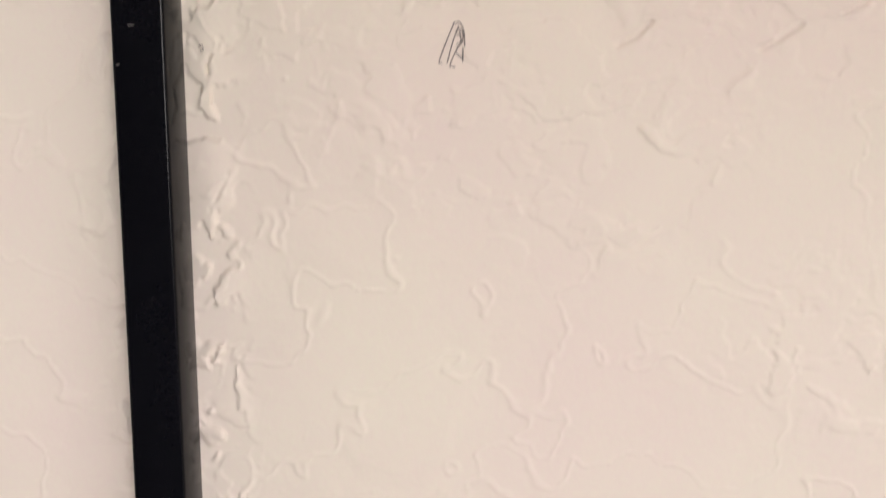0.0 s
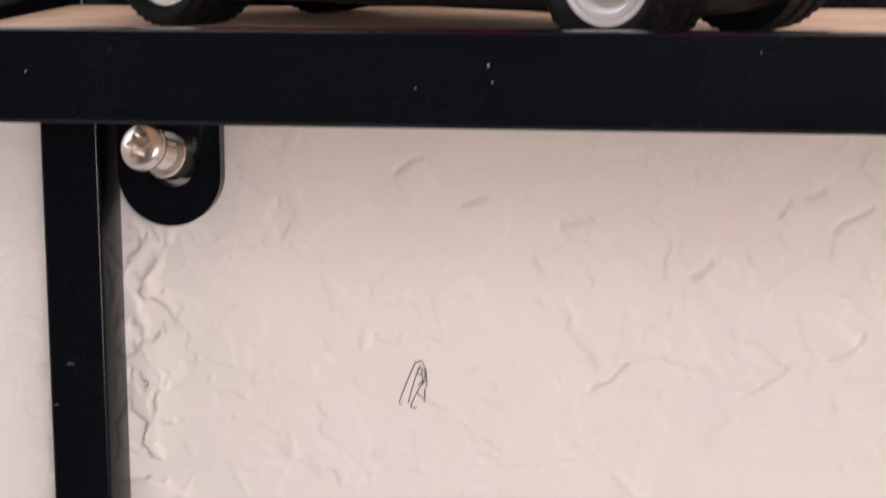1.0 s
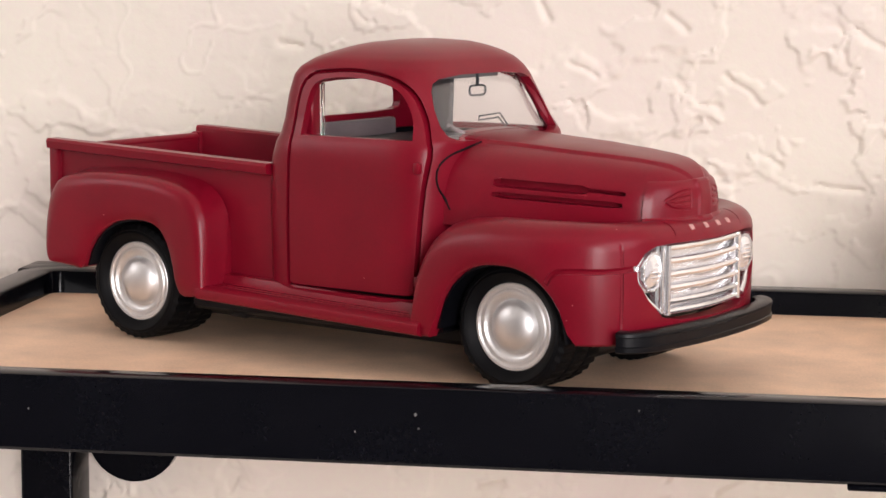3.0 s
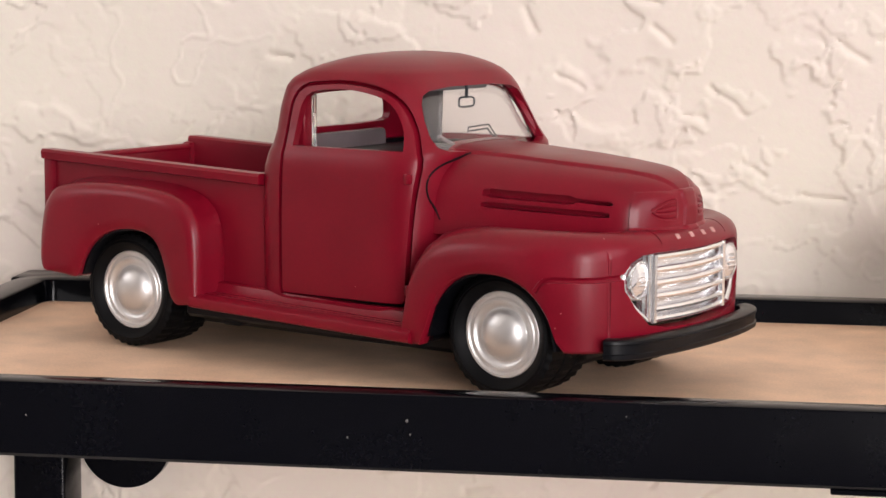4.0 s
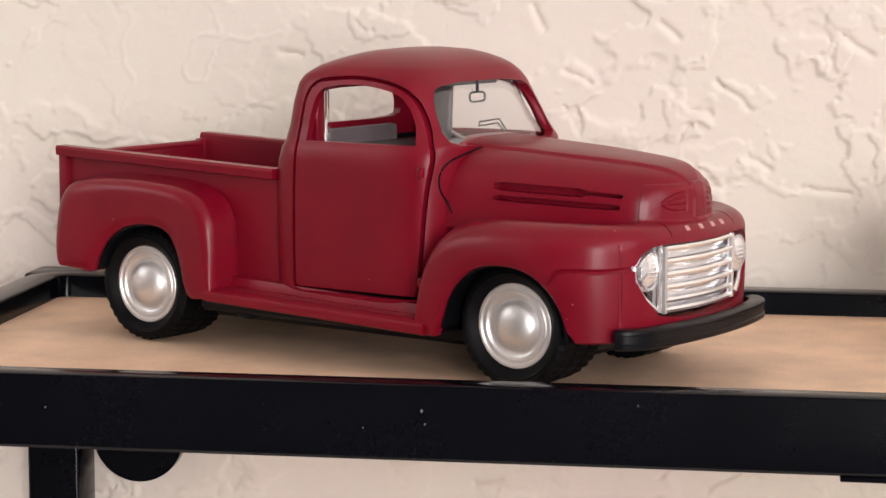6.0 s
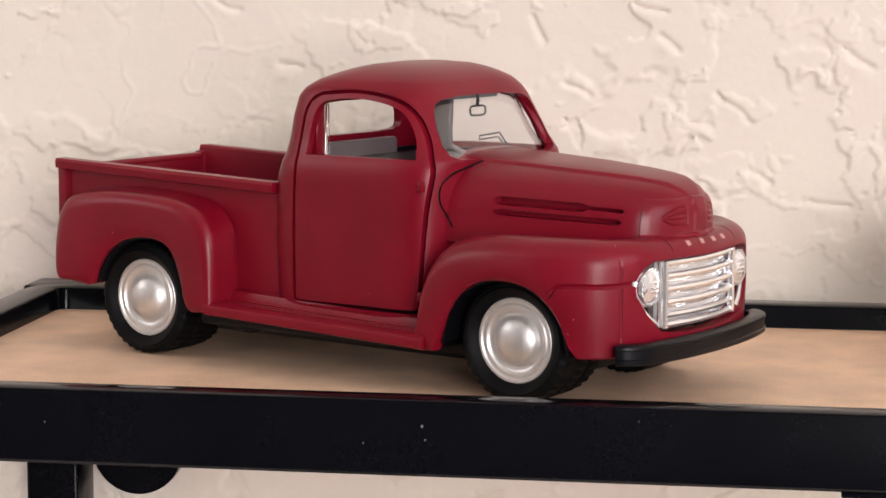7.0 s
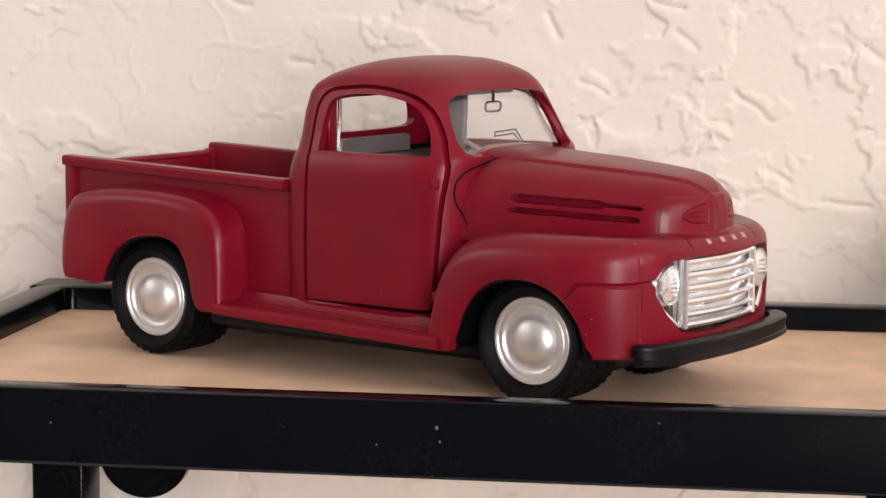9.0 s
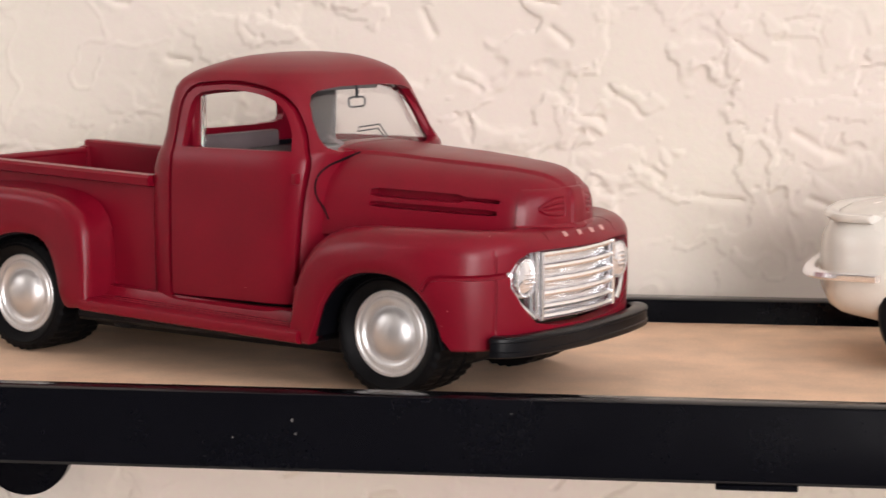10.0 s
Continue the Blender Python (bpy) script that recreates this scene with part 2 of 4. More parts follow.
def build_wall():
    xs, zs = np.linspace(-150, 130, 640), np.linspace(-180, 100, 640)
    X, Z = np.meshgrid(xs, zs)
    H = plaster_relief(X, Z)
    fade = np.minimum.reduce([(X + 150) / 8, (130 - X) / 8, (Z + 180) / 8, (100 - Z) / 8])
    H = H * np.clip(fade, 0, 1)
    co = np.stack([X, WALL_Y - H, Z], -1).reshape(-1, 3)
    nx, nz = len(xs), len(zs)
    idx = np.arange(nx * nz).reshape(nz, nx)
    quads = np.stack([idx[:-1, :-1], idx[:-1, 1:], idx[1:, 1:], idx[1:, :-1]], -1).reshape(-1, 4)
    out = [(-1900, -1350), (1200, -1350), (1200, 1350), (-1900, 1350)]
    extra = [(x, WALL_Y, z) for x, z in out] + [(x, WALL_Y + 90, z) for x, z in out]
    b = nx * nz
    c = [idx[0, 0], idx[0, -1], idx[-1, -1], idx[-1, 0]]
    faces = quads.tolist()
    rims = [idx[0, :].tolist(), idx[:, -1].tolist(), idx[-1, ::-1].tolist(), idx[::-1, 0].tolist()]
    for k in range(4):
        faces.append([b + k, b + (k + 1) % 4] + rims[k][::-1])
        faces.append([b + k, b + (k + 1) % 4, b + 4 + (k + 1) % 4, b + 4 + k])
    faces.append([b + 4, b + 5, b + 6, b + 7])
    me = bpy.data.meshes.new("wall_north")
    me.from_pydata((np.concatenate([co, np.array(extra)]) * 0.001).tolist(), [], faces)
    me.materials.append(PLASTER)
    me.shade_smooth()
    me.set_sharp_from_angle(angle=radians(60))
    return tagged(new("wall_north", me), "cream wall with trowelled knock-down plaster texture", "wall", kind="structure")


wall = build_wall()


def wall_face(x, z):
    return WALL_Y - float(plaster_relief(np.array([[x]]), np.array([[z]]))[0, 0])


def shell(name, b, material, label, category):
    return tagged(part(name, b, material, smooth=False), label, category, kind="structure")


shell("floor", slab(-1900, 1200, -2200, 218, -1450, -1350), FLOOR_BOUNCE, "unseen room floor, pale to bounce light under the shelf", "floor")
shell("ceiling", slab(-1900, 1200, -2200, 218, 1350, 1450), CEIL, "plain off-white ceiling of the room", "ceiling")
# this opening only serves the added left fill lamp
shell("wall_west", carve(slab(-2000, -1900, -2200, 218, -1350, 1350), [slab(-2100, -1800, -820, -80, 480, 1220)]), ROOM, "unseen side wall with an opening added for the fill lamp", "wall")
shell("wall_east", carve(slab(1200, 1300, -2200, 218, -1350, 1350), [slab(1100, 1400, -1420, -480, 180, 1020)]), ROOM, "plain painted wall with a window opening", "wall")
shell("wall_south", carve(slab(-2000, 1300, -2300, -2200, -1350, 1350), [slab(430, 1170, -2400, -2100, -130, 810)]), SOUTH, "unseen wall with a window opening, kept dark to dim reflections", "wall")

# pencil scribble on the plaster
mark = bmesh.new()
for stroke in ([(-36.2, -67.6), (-37.4, -71.5), (-38.7, -76.4), (-37.9, -77)], [(-36, -68), (-34.8, -67.6), (-33.4, -69.8), (-32.6, -73)],
               [(-35, -68.4), (-35.9, -72), (-36.6, -76.8)], [(-34.6, -69.5), (-33.8, -72), (-34.8, -74.2), (-33, -75.6)],
               [(-33.2, -71.6), (-34.6, -73.6), (-35.8, -77.4), (-34.4, -77.6)], [(-33, -73.4), (-32.7, -76.4)], [(-35.4, -70.2), (-34, -70.6)], [(-35.6, -69.4), (-34.2, -69.2), (-33.4, -71.2), (-34.9, -72.8)], [(-88.3, -73.4), (-87.6, -73.2), (-87.3, -74.2), (-88, -74.3)]):
    stroke = [(-35.1 + 0.8 * (x + 35.4) + 0.14 * (z + 72.5), -72.2 + 0.9 * (z + 72.5)) if x > -60 else (x, z) for x, z in stroke]
    tube([(x, wall_face(x, z) - 0.05, z) for x, z in spline(stroke, 14)], 0.12, 5, mark)
part("pencil_mark", mark, PENCIL, wall, "small grey pencil scribble")

# ---- the wall shelf: black steel tray frame, board, wall upright, screw tab ----
shelf = thing("wall_shelf", "black steel wall shelf with a raised rim on a textured wall", "shelf")
LIP, LOW = 4.6, -7.5
X0, X1, Y0, Y1 = -99.0, 330.0, 0.0, 114.0


def rail(outer, inner, z0, z1, b=0.5):
    """A flat bar between two plan lines, with softened edges."""
    rings = []
    for (xo, yo), (xi, yi) in zip(outer, inner):
        d = Vector((xi - xo, yi - yo))
        e = d.normalized() * b
        o, i = Vector((xo, yo)), Vector((xi, yi))
        prof = [(o, z0 + b), (o, z1 - b), (o + e * 0.3, z1 - b * 0.3), (o + e, z1), (i - e, z1), (i - e * 0.3, z1 - b * 0.3), (i, z1 - b), (i, z0 + b), (i - e, z0), (o + e, z0)]
        rings.append([(p.x, p.y, z) for p, z in prof])
    return loft(rings)


part("front_bar", rail([(X0 + 3, Y0), (40, Y0), (X1, Y0)], [(X0 + 3, 5.6), (40, 5.6), (X1, 5.6)], LOW, LIP, 0.55), BLACK, shelf)
corner = lambda cx, cy, r, a0, a1, n=7: [(cx + r * math.cos(radians(a0 + (a1 - a0) * k / n)), cy + r * math.sin(radians(a0 + (a1 - a0) * k / n))) for k in range(n + 1)]
part("side_rail", rail([(X0, Y0 + 0.2), (X0, Y1 - 9)] + corner(X0 + 9, Y1 - 9, 9, 180, 90), [(X0 + 6.6, Y0 + 0.2), (X0 + 6.6, Y1 - 9)] + corner(X0 + 9, Y1 - 9, 2.6, 180, 90), LOW, LIP), BLACK, shelf)
part("back_rail", rail([(X0 + 9.01, Y1), (60, Y1), (X1, Y1)], [(X0 + 9.01, 107.6), (60, 107.6), (X1, 107.6)], LOW, LIP), BLACK, shelf)
part("side_rail", rail([(X1 + 6.6, Y0), (X1 + 6.6, Y1)], [(X1 + 0.01, Y0), (X1 + 0.01, Y1)], LOW, LIP), BLACK, shelf)
part("board", slab(X0 + 6.3, X1 - 0.2, 5.4, 107.8, -5.0, 0.0, 0.2, 1), BOARD, shelf, "brown fibreboard shelf panel")
part("weld_plate", slab(64.0, 76.2, 0.6, 16, -8.5, -7.6, 0.2, 1), BLACK, shelf)
part("upright", slab(-102.8, -91.5, 115.2, 127.2, -900, 3.6, 0.7, 3), BLACK, shelf, "black square steel tube against the wall")
part("upright", slab(334.0, 346.0, 115.2, 127.2, -900, 3.6, 0.7, 3), BLACK, shelf)
tab = [(-89.6, -8)] + [(-79.7 + 9.9 * math.cos(radians(a)), -31.9 + 9.9 * math.sin(radians(a))) for a in range(180, 361, 9)] + [(-69.8, -8)]
hole = [(-79.0 + 4.6 * math.cos(radians(a)), -29.8 + 4.6 * math.sin(radians(a))) for a in range(0, 360, 12)]
tb = carve(prism(tab, 119.6, 123.4), [prism(hole, 110, 130)])
bmesh.ops.bevel(tb, geom=[e for e in tb.edges if e.is_manifold and e.calc_face_angle(0) > 1.2], offset=0.35, segments=2, affect="EDGES")
part("mounting_tab", tb, BLACK, shelf, "rounded black screw tab")
part("tab_brace", slab(-90.2, -69.8, 114.2, 123.4, -9.5, -5.5, 0.3, 1), BLACK, shelf)

screw = thing("wall_screw", "bright zinc star-drive screw standing proud of the wall", "screw")


def build_screw():
    head_at, foot_at = Vector((-81.0, 108.4, -25.2)), Vector((-77.2, 127.6, -31.4))
    d = (foot_at - head_at).normalized()
    q = Vector((0, 1, 0)).rotation_difference(d).to_matrix().to_4x4()
    m = Matrix.Translation(head_at) @ q
    b = lathe([(0.4, -1.15), (2.0, -1.1), (3.4, -0.8), (4.25, -0.2), (4.55, 0.5), (4.5, 1.3), (4.1, 1.9), (2.6, 2.3)], 40)
    star = [(2.45 * (1 + 0.26 * math.cos(6 * t)) * math.cos(t) * 0.86, 2.45 * (1 + 0.26 * math.cos(6 * t)) * math.sin(t) * 0.86) for t in [2 * math.pi * k / 72 for k in range(72)]]
    b = carve(b, [prism(star, -3, 1.6)])
    bmesh.ops.transform(b, matrix=m, verts=b.verts)
    part("head", b, STEEL, screw)
    s = lathe([(2.7, 2.2)] + [(2.7 + (0.35 if k % 2 else 0), 2.3 + k * 0.45) for k in range(36)] + [(2.2, 19.4)], 28)
    bmesh.ops.transform(s, matrix=m, verts=s.verts)
    part("shank", s, STEEL, screw)
    w = lathe([(2.9, 8.6), (4.1, 8.6), (4.4, 8.9), (4.4, 12.0), (2.9, 12.0)], 36)
    bmesh.ops.transform(w, matrix=m, verts=w.verts)
    part("sleeve", w, STEEL, screw, "dull metal sleeve behind the screw head")


build_screw()

# ---- the toy pickup: x forward, y to its left, z up from the board ----
truck = thing("toy_pickup_truck", "matt dark red die-cast vintage pickup with chrome grille, silver hubs", "toy truck",
              Matrix.Translation((0.02228, 0.04239, 0.0)) @ Matrix.Rotation(-0.46735, 4, "Z"))


def lerp_table(table, v):
    xs = [r[0] for r in table]
    return [float(np.interp(v, xs, [r[k] for r in table])) for k in range(1, len(table[0]))]


# cab: height, rear, front, half width, corner power
CAB = [(9.0, -52.4, -17.5, 21.4, 6), (13.0, -52.6, -17.0, 22.1, 6), (25.0, -52.8, -16.6, 22.3, 6), (34.0, -52.7, -16.4, 22.3, 6), (37.2, -52.0, -16.0, 22.0, 5.6),
       (38.4, -51.6, -15.9, 21.4, 5.4), (41.0, -51.1, -17.8, 20.5, 5.7), (45.0, -50.7, -20.0, 19.6, 6.0), (48.3, -50.0, -21.7, 18.8, 6.0), (49.8, -49.1, -22.5, 18.2, 5.4),
       (51.2, -47.6, -23.4, 17.0, 4.5), (52.3, -45.6, -24.8, 15.2, 3.8), (53.2, -43.2, -26.6, 12.8, 3.3), (53.9, -40.2, -29.0, 9.6, 2.9), (54.2, -37.4, -31.8, 5.2, 2.6)]


# hood: station, half width, base height, top height, power
HOOD = [(-21.5, 18.0, 25.0, 39.0, 3.3), (-17.0, 17.4, 25.0, 38.8, 3.3), (-12, 16.7, 25.0, 38.5, 3.3), (0, 14.9, 25.0, 37.8, 3.3), (8, 13.5, 25.0, 37.1, 3.3), (13, 12.4, 25.0, 36.5, 3.4),
        (15.8, 11.3, 25.0, 36.0, 3.4), (17.4, 10.1, 25.0, 35.5, 3.4), (18.6, 8.7, 25.0, 34.9, 3.4), (19.5, 7.1, 25.0, 34.2, 3.3), (20.1, 5.5, 25.0, 33.5, 3.1), (20.5, 3.6, 25.2, 32.6, 2.9), (20.8, 1.8, 25.6, 31.6, 2.7)]
# raised middle panel of the hood: station, half width
PANEL = [(-21.5, 10.6), (-14.0, 9.4), (-8.2, 8.6), (0.5, 8.2), (10.0, 6.6), (15.8, 5.1), (18.6, 3.3), (20.2, 1.8)]


def cab_ring(z, inset=0.0, lift=0.0, n=88):
    rear, front, half, power = lerp_table(CAB, z)
    cx, hx = (rear + front) / 2, (front - rear) / 2 - inset
    half -= inset
    ring = []
    for k in range(n):
        t = 2 * math.pi * (k + 0.5) / n
        c, s = math.cos(t), math.sin(t)
        pw = power if c > 0 else power + 2.0 * min(1.0, max(0.0, (52.5 - z) / 3))
        ring.append((cx + hx * math.copysign(abs(c) ** (2 / pw), c), half * math.copysign(abs(s) ** (2 / pw), s), z + lift))
    return ring


def cab_side(z, x=-34.0):
    """Half width of the cab's skin at a height and station."""
    rear, front, half, power = lerp_table(CAB, z)
    cx, hx = (rear + front) / 2, (front - rear) / 2
    pw = power if x > cx else power + 2.0 * min(1.0, max(0.0, (52.5 - z) / 3))
    return half * (1 - min(0.99, abs(x - cx) / hx) ** pw) ** (1 / pw)


def fine_heights(lo, hi, n):
    return [lo + (hi - lo) * k / (n - 1) for k in range(n)]


def groove(outline, width, depth, side, closed=True):
    """A thin trench round an outline of (x, z) on the cab's side; side is -1 for the right."""
    n = len(outline)
    bm = bmesh.new()
    rows = []
    for i in range(n):
        a = Vector(outline[(i - 1) % n] if closed or i else outline[0])
        b = Vector(outline[(i + 1) % n] if closed or i < n - 1 else outline[-1])
        d = (b - a).normalized()
        nrm = Vector((-d.y, d.x)) * width / 2
        p = Vector(outline[i])
        r = []
        for q, out in ((p + nrm, -depth), (p - nrm, -depth), (p - nrm, 2.0), (p + nrm, 2.0)):
            r.append((q.x, side * (cab_side(q.y, q.x) + out), q.y))
        rows.append(r)
    if closed:
        rows.append(rows[0])
    loft(rows, cap=not closed, bm=bm)
    bmesh.ops.remove_doubles(bm, verts=bm.verts, dist=0.0005)
    return bm


DOOR_HOLE = [(-44.2, 38.5), (-44.2, 41.5), (-43.7, 45.2), (-42.9, 46.9), (-40.8, 47.9), (-36.0, 48.3), (-31.2, 48.0), (-26.7, 47.0), (-24.1, 45.2), (-22.2, 42.1), (-21.3, 38.6)]
DOOR_LINE = [(-18.9, 38.6), (-18.4, 36.6), (-19.2, 30.0), (-20.0, 20.0), (-20.25, 15.0), (-20.3, 13.5), (-20.8, 12.95), (-24.0, 12.9), (-33.0, 12.9), (-43.0, 12.85), (-45.7, 12.9), (-46.25, 13.5), (-46.3, 16.0), (-46.3, 20.0), (-46.2, 30.0), (-46.0, 37.0), (-46.1, 39.0), (-46.0, 43.4), (-45.4, 46.8), (-43.4, 48.7), (-40.4, 49.2), (-36.0, 49.5),
             (-31.0, 49.2), (-26.3, 48.2), (-23.2, 46.2), (-21.0, 43.0)]
# shut line between hood and cowl: station and height
COWL_LINE = [(-15.0, 38.3), (-15.9, 37.4), (-16.9, 36.0), (-17.6, 34.4), (-17.8, 32.4), (-17.5, 30.3), (-16.8, 28.6), (-16.2, 27.4)]


def slanted_prism(outline, side, out, deep):
    rows = [[(x, side * (cab_side(z, x) + out), z) for x, z in outline], [(x, side * (cab_side(z, x) - deep), z) for x, z in outline]]
    return loft(rows)


def hood_y(a, z):
    half, base, top, power = lerp_table(HOOD, a)
    v = min(0.999, max(0, (z - base) / (top - base)))
    return half * (1 - v ** power) ** (1 / power)


def cowl_gap(side):
    """A black bead for the shade in the hood's rear shut line, sunk into the skin."""
    line = spline(COWL_LINE, 40)
    skin = np.array([max(hood_y(x, z), cab_side(z, x) if x < lerp_table(CAB, z)[1] else 0) for x, z in line])
    even = np.convolve(np.pad(skin, 4, mode="edge"), np.ones(9) / 9, mode="valid")
    return tube([(x, side * (max(y, e) - 0.1), z) for (x, z), y, e in zip(line, skin, even)], 0.2, 8)


def build_cab():
    outer = loft([cab_ring(z) for z in fine_heights(9, 37, 12) + fine_heights(38, 54.2, 40)])
    inner = loft([cab_ring(z, 1.5) for z in fine_heights(12, 37, 8) + fine_heights(38, 52.0, 22)])
    shield = [(-16.6 * s[0], s[1]) for s in [(0.98, 39.2), (1.0, 40.6), (0.98, 43.6), (0.93, 46.2), (0.87, 47.6), (0.75, 48.3), (0.4, 48.8), (-0.4, 48.8), (-0.75, 48.3), (-0.87, 47.6), (-0.93, 46.2), (-0.98, 43.6), (-1.0, 40.6), (-0.98, 39.2), (-0.86, 38.5), (-0.4, 38.1), (0.4, 38.1), (0.86, 38.5)]]
    back = [(y * 0.82, 40.6 + (z - 38.1) * 0.58) for y, z in shield]
    cuts = [inner]
    cuts.append(loft([[(-6.0, y, z) for y, z in shield], [(-28.0, y, z) for y, z in shield]]))
    cuts.append(loft([[(-44.0, y, z) for y, z in back], [(-60.0, y, z) for y, z in back]]))
    for side in (-1, 1):
        cuts.append(slanted_prism(spline(DOOR_HOLE, 34), side, 3, 3.2))
        cuts.append(groove(spline(DOOR_LINE + DOOR_LINE[:1], 90)[:-1], 0.68, 3.4, side))
    return carve(outer, cuts)


def islands(bm):
    """Sets of vertices that hang together."""
    todo, out = set(bm.verts), []
    while todo:
        stack, seen = [todo.pop()], []
        while stack:
            v = stack.pop()
            seen.append(v)
            for e in v.link_edges:
                w = e.other_vert(v)
                if w in todo:
                    todo.remove(w)
                    stack.append(w)
        out.append(seen)
    return out


whole = build_cab()
for isle in islands(whole):
    xs_i, ys_i = [v.co.x for v in isle], [v.co.y for v in isle]
    if min(xs_i) > -47.5 and (min(ys_i) > 10 or max(ys_i) < -10) and len(isle) > 60:
        keep = set(isle)
        door = whole.copy()
        door.verts.ensure_lookup_table()
        whole.verts.index_update()
        inside = {v.index for v in isle}
        bmesh.ops.delete(door, geom=[v for v in door.verts if v.index not in inside], context="VERTS")
        part("door", door, RED, truck, angle=34)
        bmesh.ops.delete(whole, geom=isle, context="VERTS")
part("cab", whole, RED, truck, angle=34)

# tubes added behind each door gap: black as its shade, red round the window
for side in (-1, 1):
    ring = spline(DOOR_LINE + DOOR_LINE[:1], 120)[:-1]
    deep = lambda x, z: (x, side * (cab_side(z, x) - 1.9), z)
    split = next(i for i, (x, z) in enumerate(ring) if x < -40 and z > 37.6)
    part("door_gap_shade", tube([deep(x, z) for x, z in ring[:split + 1]], 0.7, 6), RUBBER, truck, "black strip for the shade in the door gap")
    part("window_gap_backing", tube([deep(x, z) for x, z in ring[split:] + ring[:1]], 0.7, 6), RED, truck)

# hinges and glazing
for side in (-1, 1):
    for z in (34.2, 15.6):
        y = side * (cab_side(z, -19.9) + 0.1)
        part("hinge", slab(-20.5, -19.3, y - 0.6, y + 0.6, z - 0.9, z + 0.9, 0.3, 2), RED, truck)


zs_ = fine_heights(38.2, 49.0, 8)
rows_o, rows_i = [], []
for z in zs_:
    rear, front, half, power = lerp_table(CAB, z)
    line = []
    for k in range(15):
        y = -16.6 + 33.2 * k / 14
        cx, hx = (rear + front) / 2, (front - rear) / 2 - 1.95
        line.append((cx + hx * (1 - min(0.999, abs(y) / (half - 1.95)) ** power) ** (1 / power), y, z))
    rows_o.append(line)
    rows_i.append([(x - 0.35, y, z) for x, y, z in line])
part("windshield", loft([o + i[::-1] for o, i in zip(rows_o, rows_i)]), GLASS, truck, "clear plastic windshield").visible_shadow = False
part("side_window", loft([[(x, cab_side(z, x) - 2.0, z) for x, z in spline(DOOR_HOLE, 30)], [(x, cab_side(z, x) - 2.35, z) for x, z in spline(DOOR_HOLE, 30)]]), GLASS, truck, "clear plastic side window").visible_shadow = False

# inside the cab
part("interior", carve(loft([cab_ring(z, 1.62) for z in (12.4, 20, 30, 37.4)]), [loft([cab_ring(z, 2.6) for z in (24, 30, 37, 38.5)])]), BLACK_PLASTIC, truck, "black plastic interior tub")
part("seat", slab(-47.4, -31, -17.5, 17.5, 25, 36.9, 1.0), GREY, truck, "dark grey bench seat")
part("seat_back", slab(-48.9, -46.9, -16.5, 9.5, 30, 39.7, 0.6), SEATBACK, truck, "mauve-grey seat back")
part("dashboard", box(slab(-23.5, -20.2, -16.5, 16.5, 29, 37.4, 0.9), -22.6, -19.4, -16.0, -8.6, 36.6, 39.2, 0.7), PILLAR, truck)
part("dash_rail", tube([(-20.6, -11.6, 40.6), (-20.4, -9.4, 39.6), (-20.2, -7.6, 38.9)], 0.4, 8), SEATBACK, truck)
wheel_ring = [(-26.2 + 2.6 * math.cos(t) * 0.6, 9.5 + 4.4 * math.sin(t), 33.2 + 4.4 * math.cos(t) * 0.7) for t in [2 * math.pi * k / 32 for k in range(32)]]
sw = part("steering_wheel", tube(wheel_ring, 0.42, 8, closed=True), BLACK_PLASTIC, truck)
part("column", tube([(-26.2, 9.5, 33.2), (-20, 9.5, 31)], 0.6, 8), BLACK_PLASTIC, sw)
# door pillars and the moulded edge of the clear glazing
for side in (-1, 1):
    part("door_pillar", slab(-45.4, -44.0, min(side * 15.9, side * 18.4), max(side * 15.9, side * 18.4), 37.0, 47.6, 0.2, 1), RED, truck)
# grey plate added for the far door's rear frame in shade
part("far_frame_shade", slab(-47.5, -39.6, 15.9, 17.0, 37.0, 48.4, 0.3, 1), PILLAR, truck, "grey plate for the shaded far door frame")
part("glazing_edge", slab(-43.9, -43.3, -16.6, -15.7, 37.2, 47.0, 0.15, 1), GLASS, truck, "clear plastic glazing edge").visible_shadow = False
mirror_ring = [(-23.0, 0.0 + 2.35 * math.copysign(abs(math.cos(t)) ** 0.5, math.cos(t)), 45.8 + 0.85 * math.copysign(abs(math.sin(t)) ** 0.5, math.sin(t))) for t in [2 * math.pi * (k + 0.5) / 32 for k in range(32)]]
mir = part("mirror", tube(mirror_ring, 0.2, 6, closed=True), GREY, truck, "small moulded rear-view mirror")
part("stem", tube([(-22.95, 0.0, 46.7), (-22.7, -0.2, 47.6), (-22.4, -0.9, 49.0)], 0.3, 6), GREY, mir)
part("wiper", tube([(-21.0, -2.4, 40.9), (-21.0, -2.3, 41.6), (-21.0, 3.9, 41.8), (-21.0, 6.4, 39.6), (-21.0, 5.6, 39.5), (-21.0, 3.5, 41.1), (-21.0, -2.4, 40.9)], 0.15, 6), GREY, truck)
part("visor", slab(-23.2, -22.6, -11.0, 6.0, 48.1, 49.5, 0.2, 1), PILLAR, truck)


def hood_ring(a, n=150):
    half, base, top, power = lerp_table(HOOD, a)
    ring = []
    for k in range(n + 1):
        t = math.pi * k / n
        c, s = math.cos(t), math.sin(t)
        y, z = half * math.copysign(abs(c) ** (2 / power), c), base + (top - base) * abs(s) ** (2 / power)
        z += 0.45 * min(1.0, max(0.0, (lerp_table(PANEL, a)[0] + 0.35 - abs(y)) / 0.35)) if a < 20.3 and s > 0.1 else 0
        ring.append((a, y, z))
    return ring


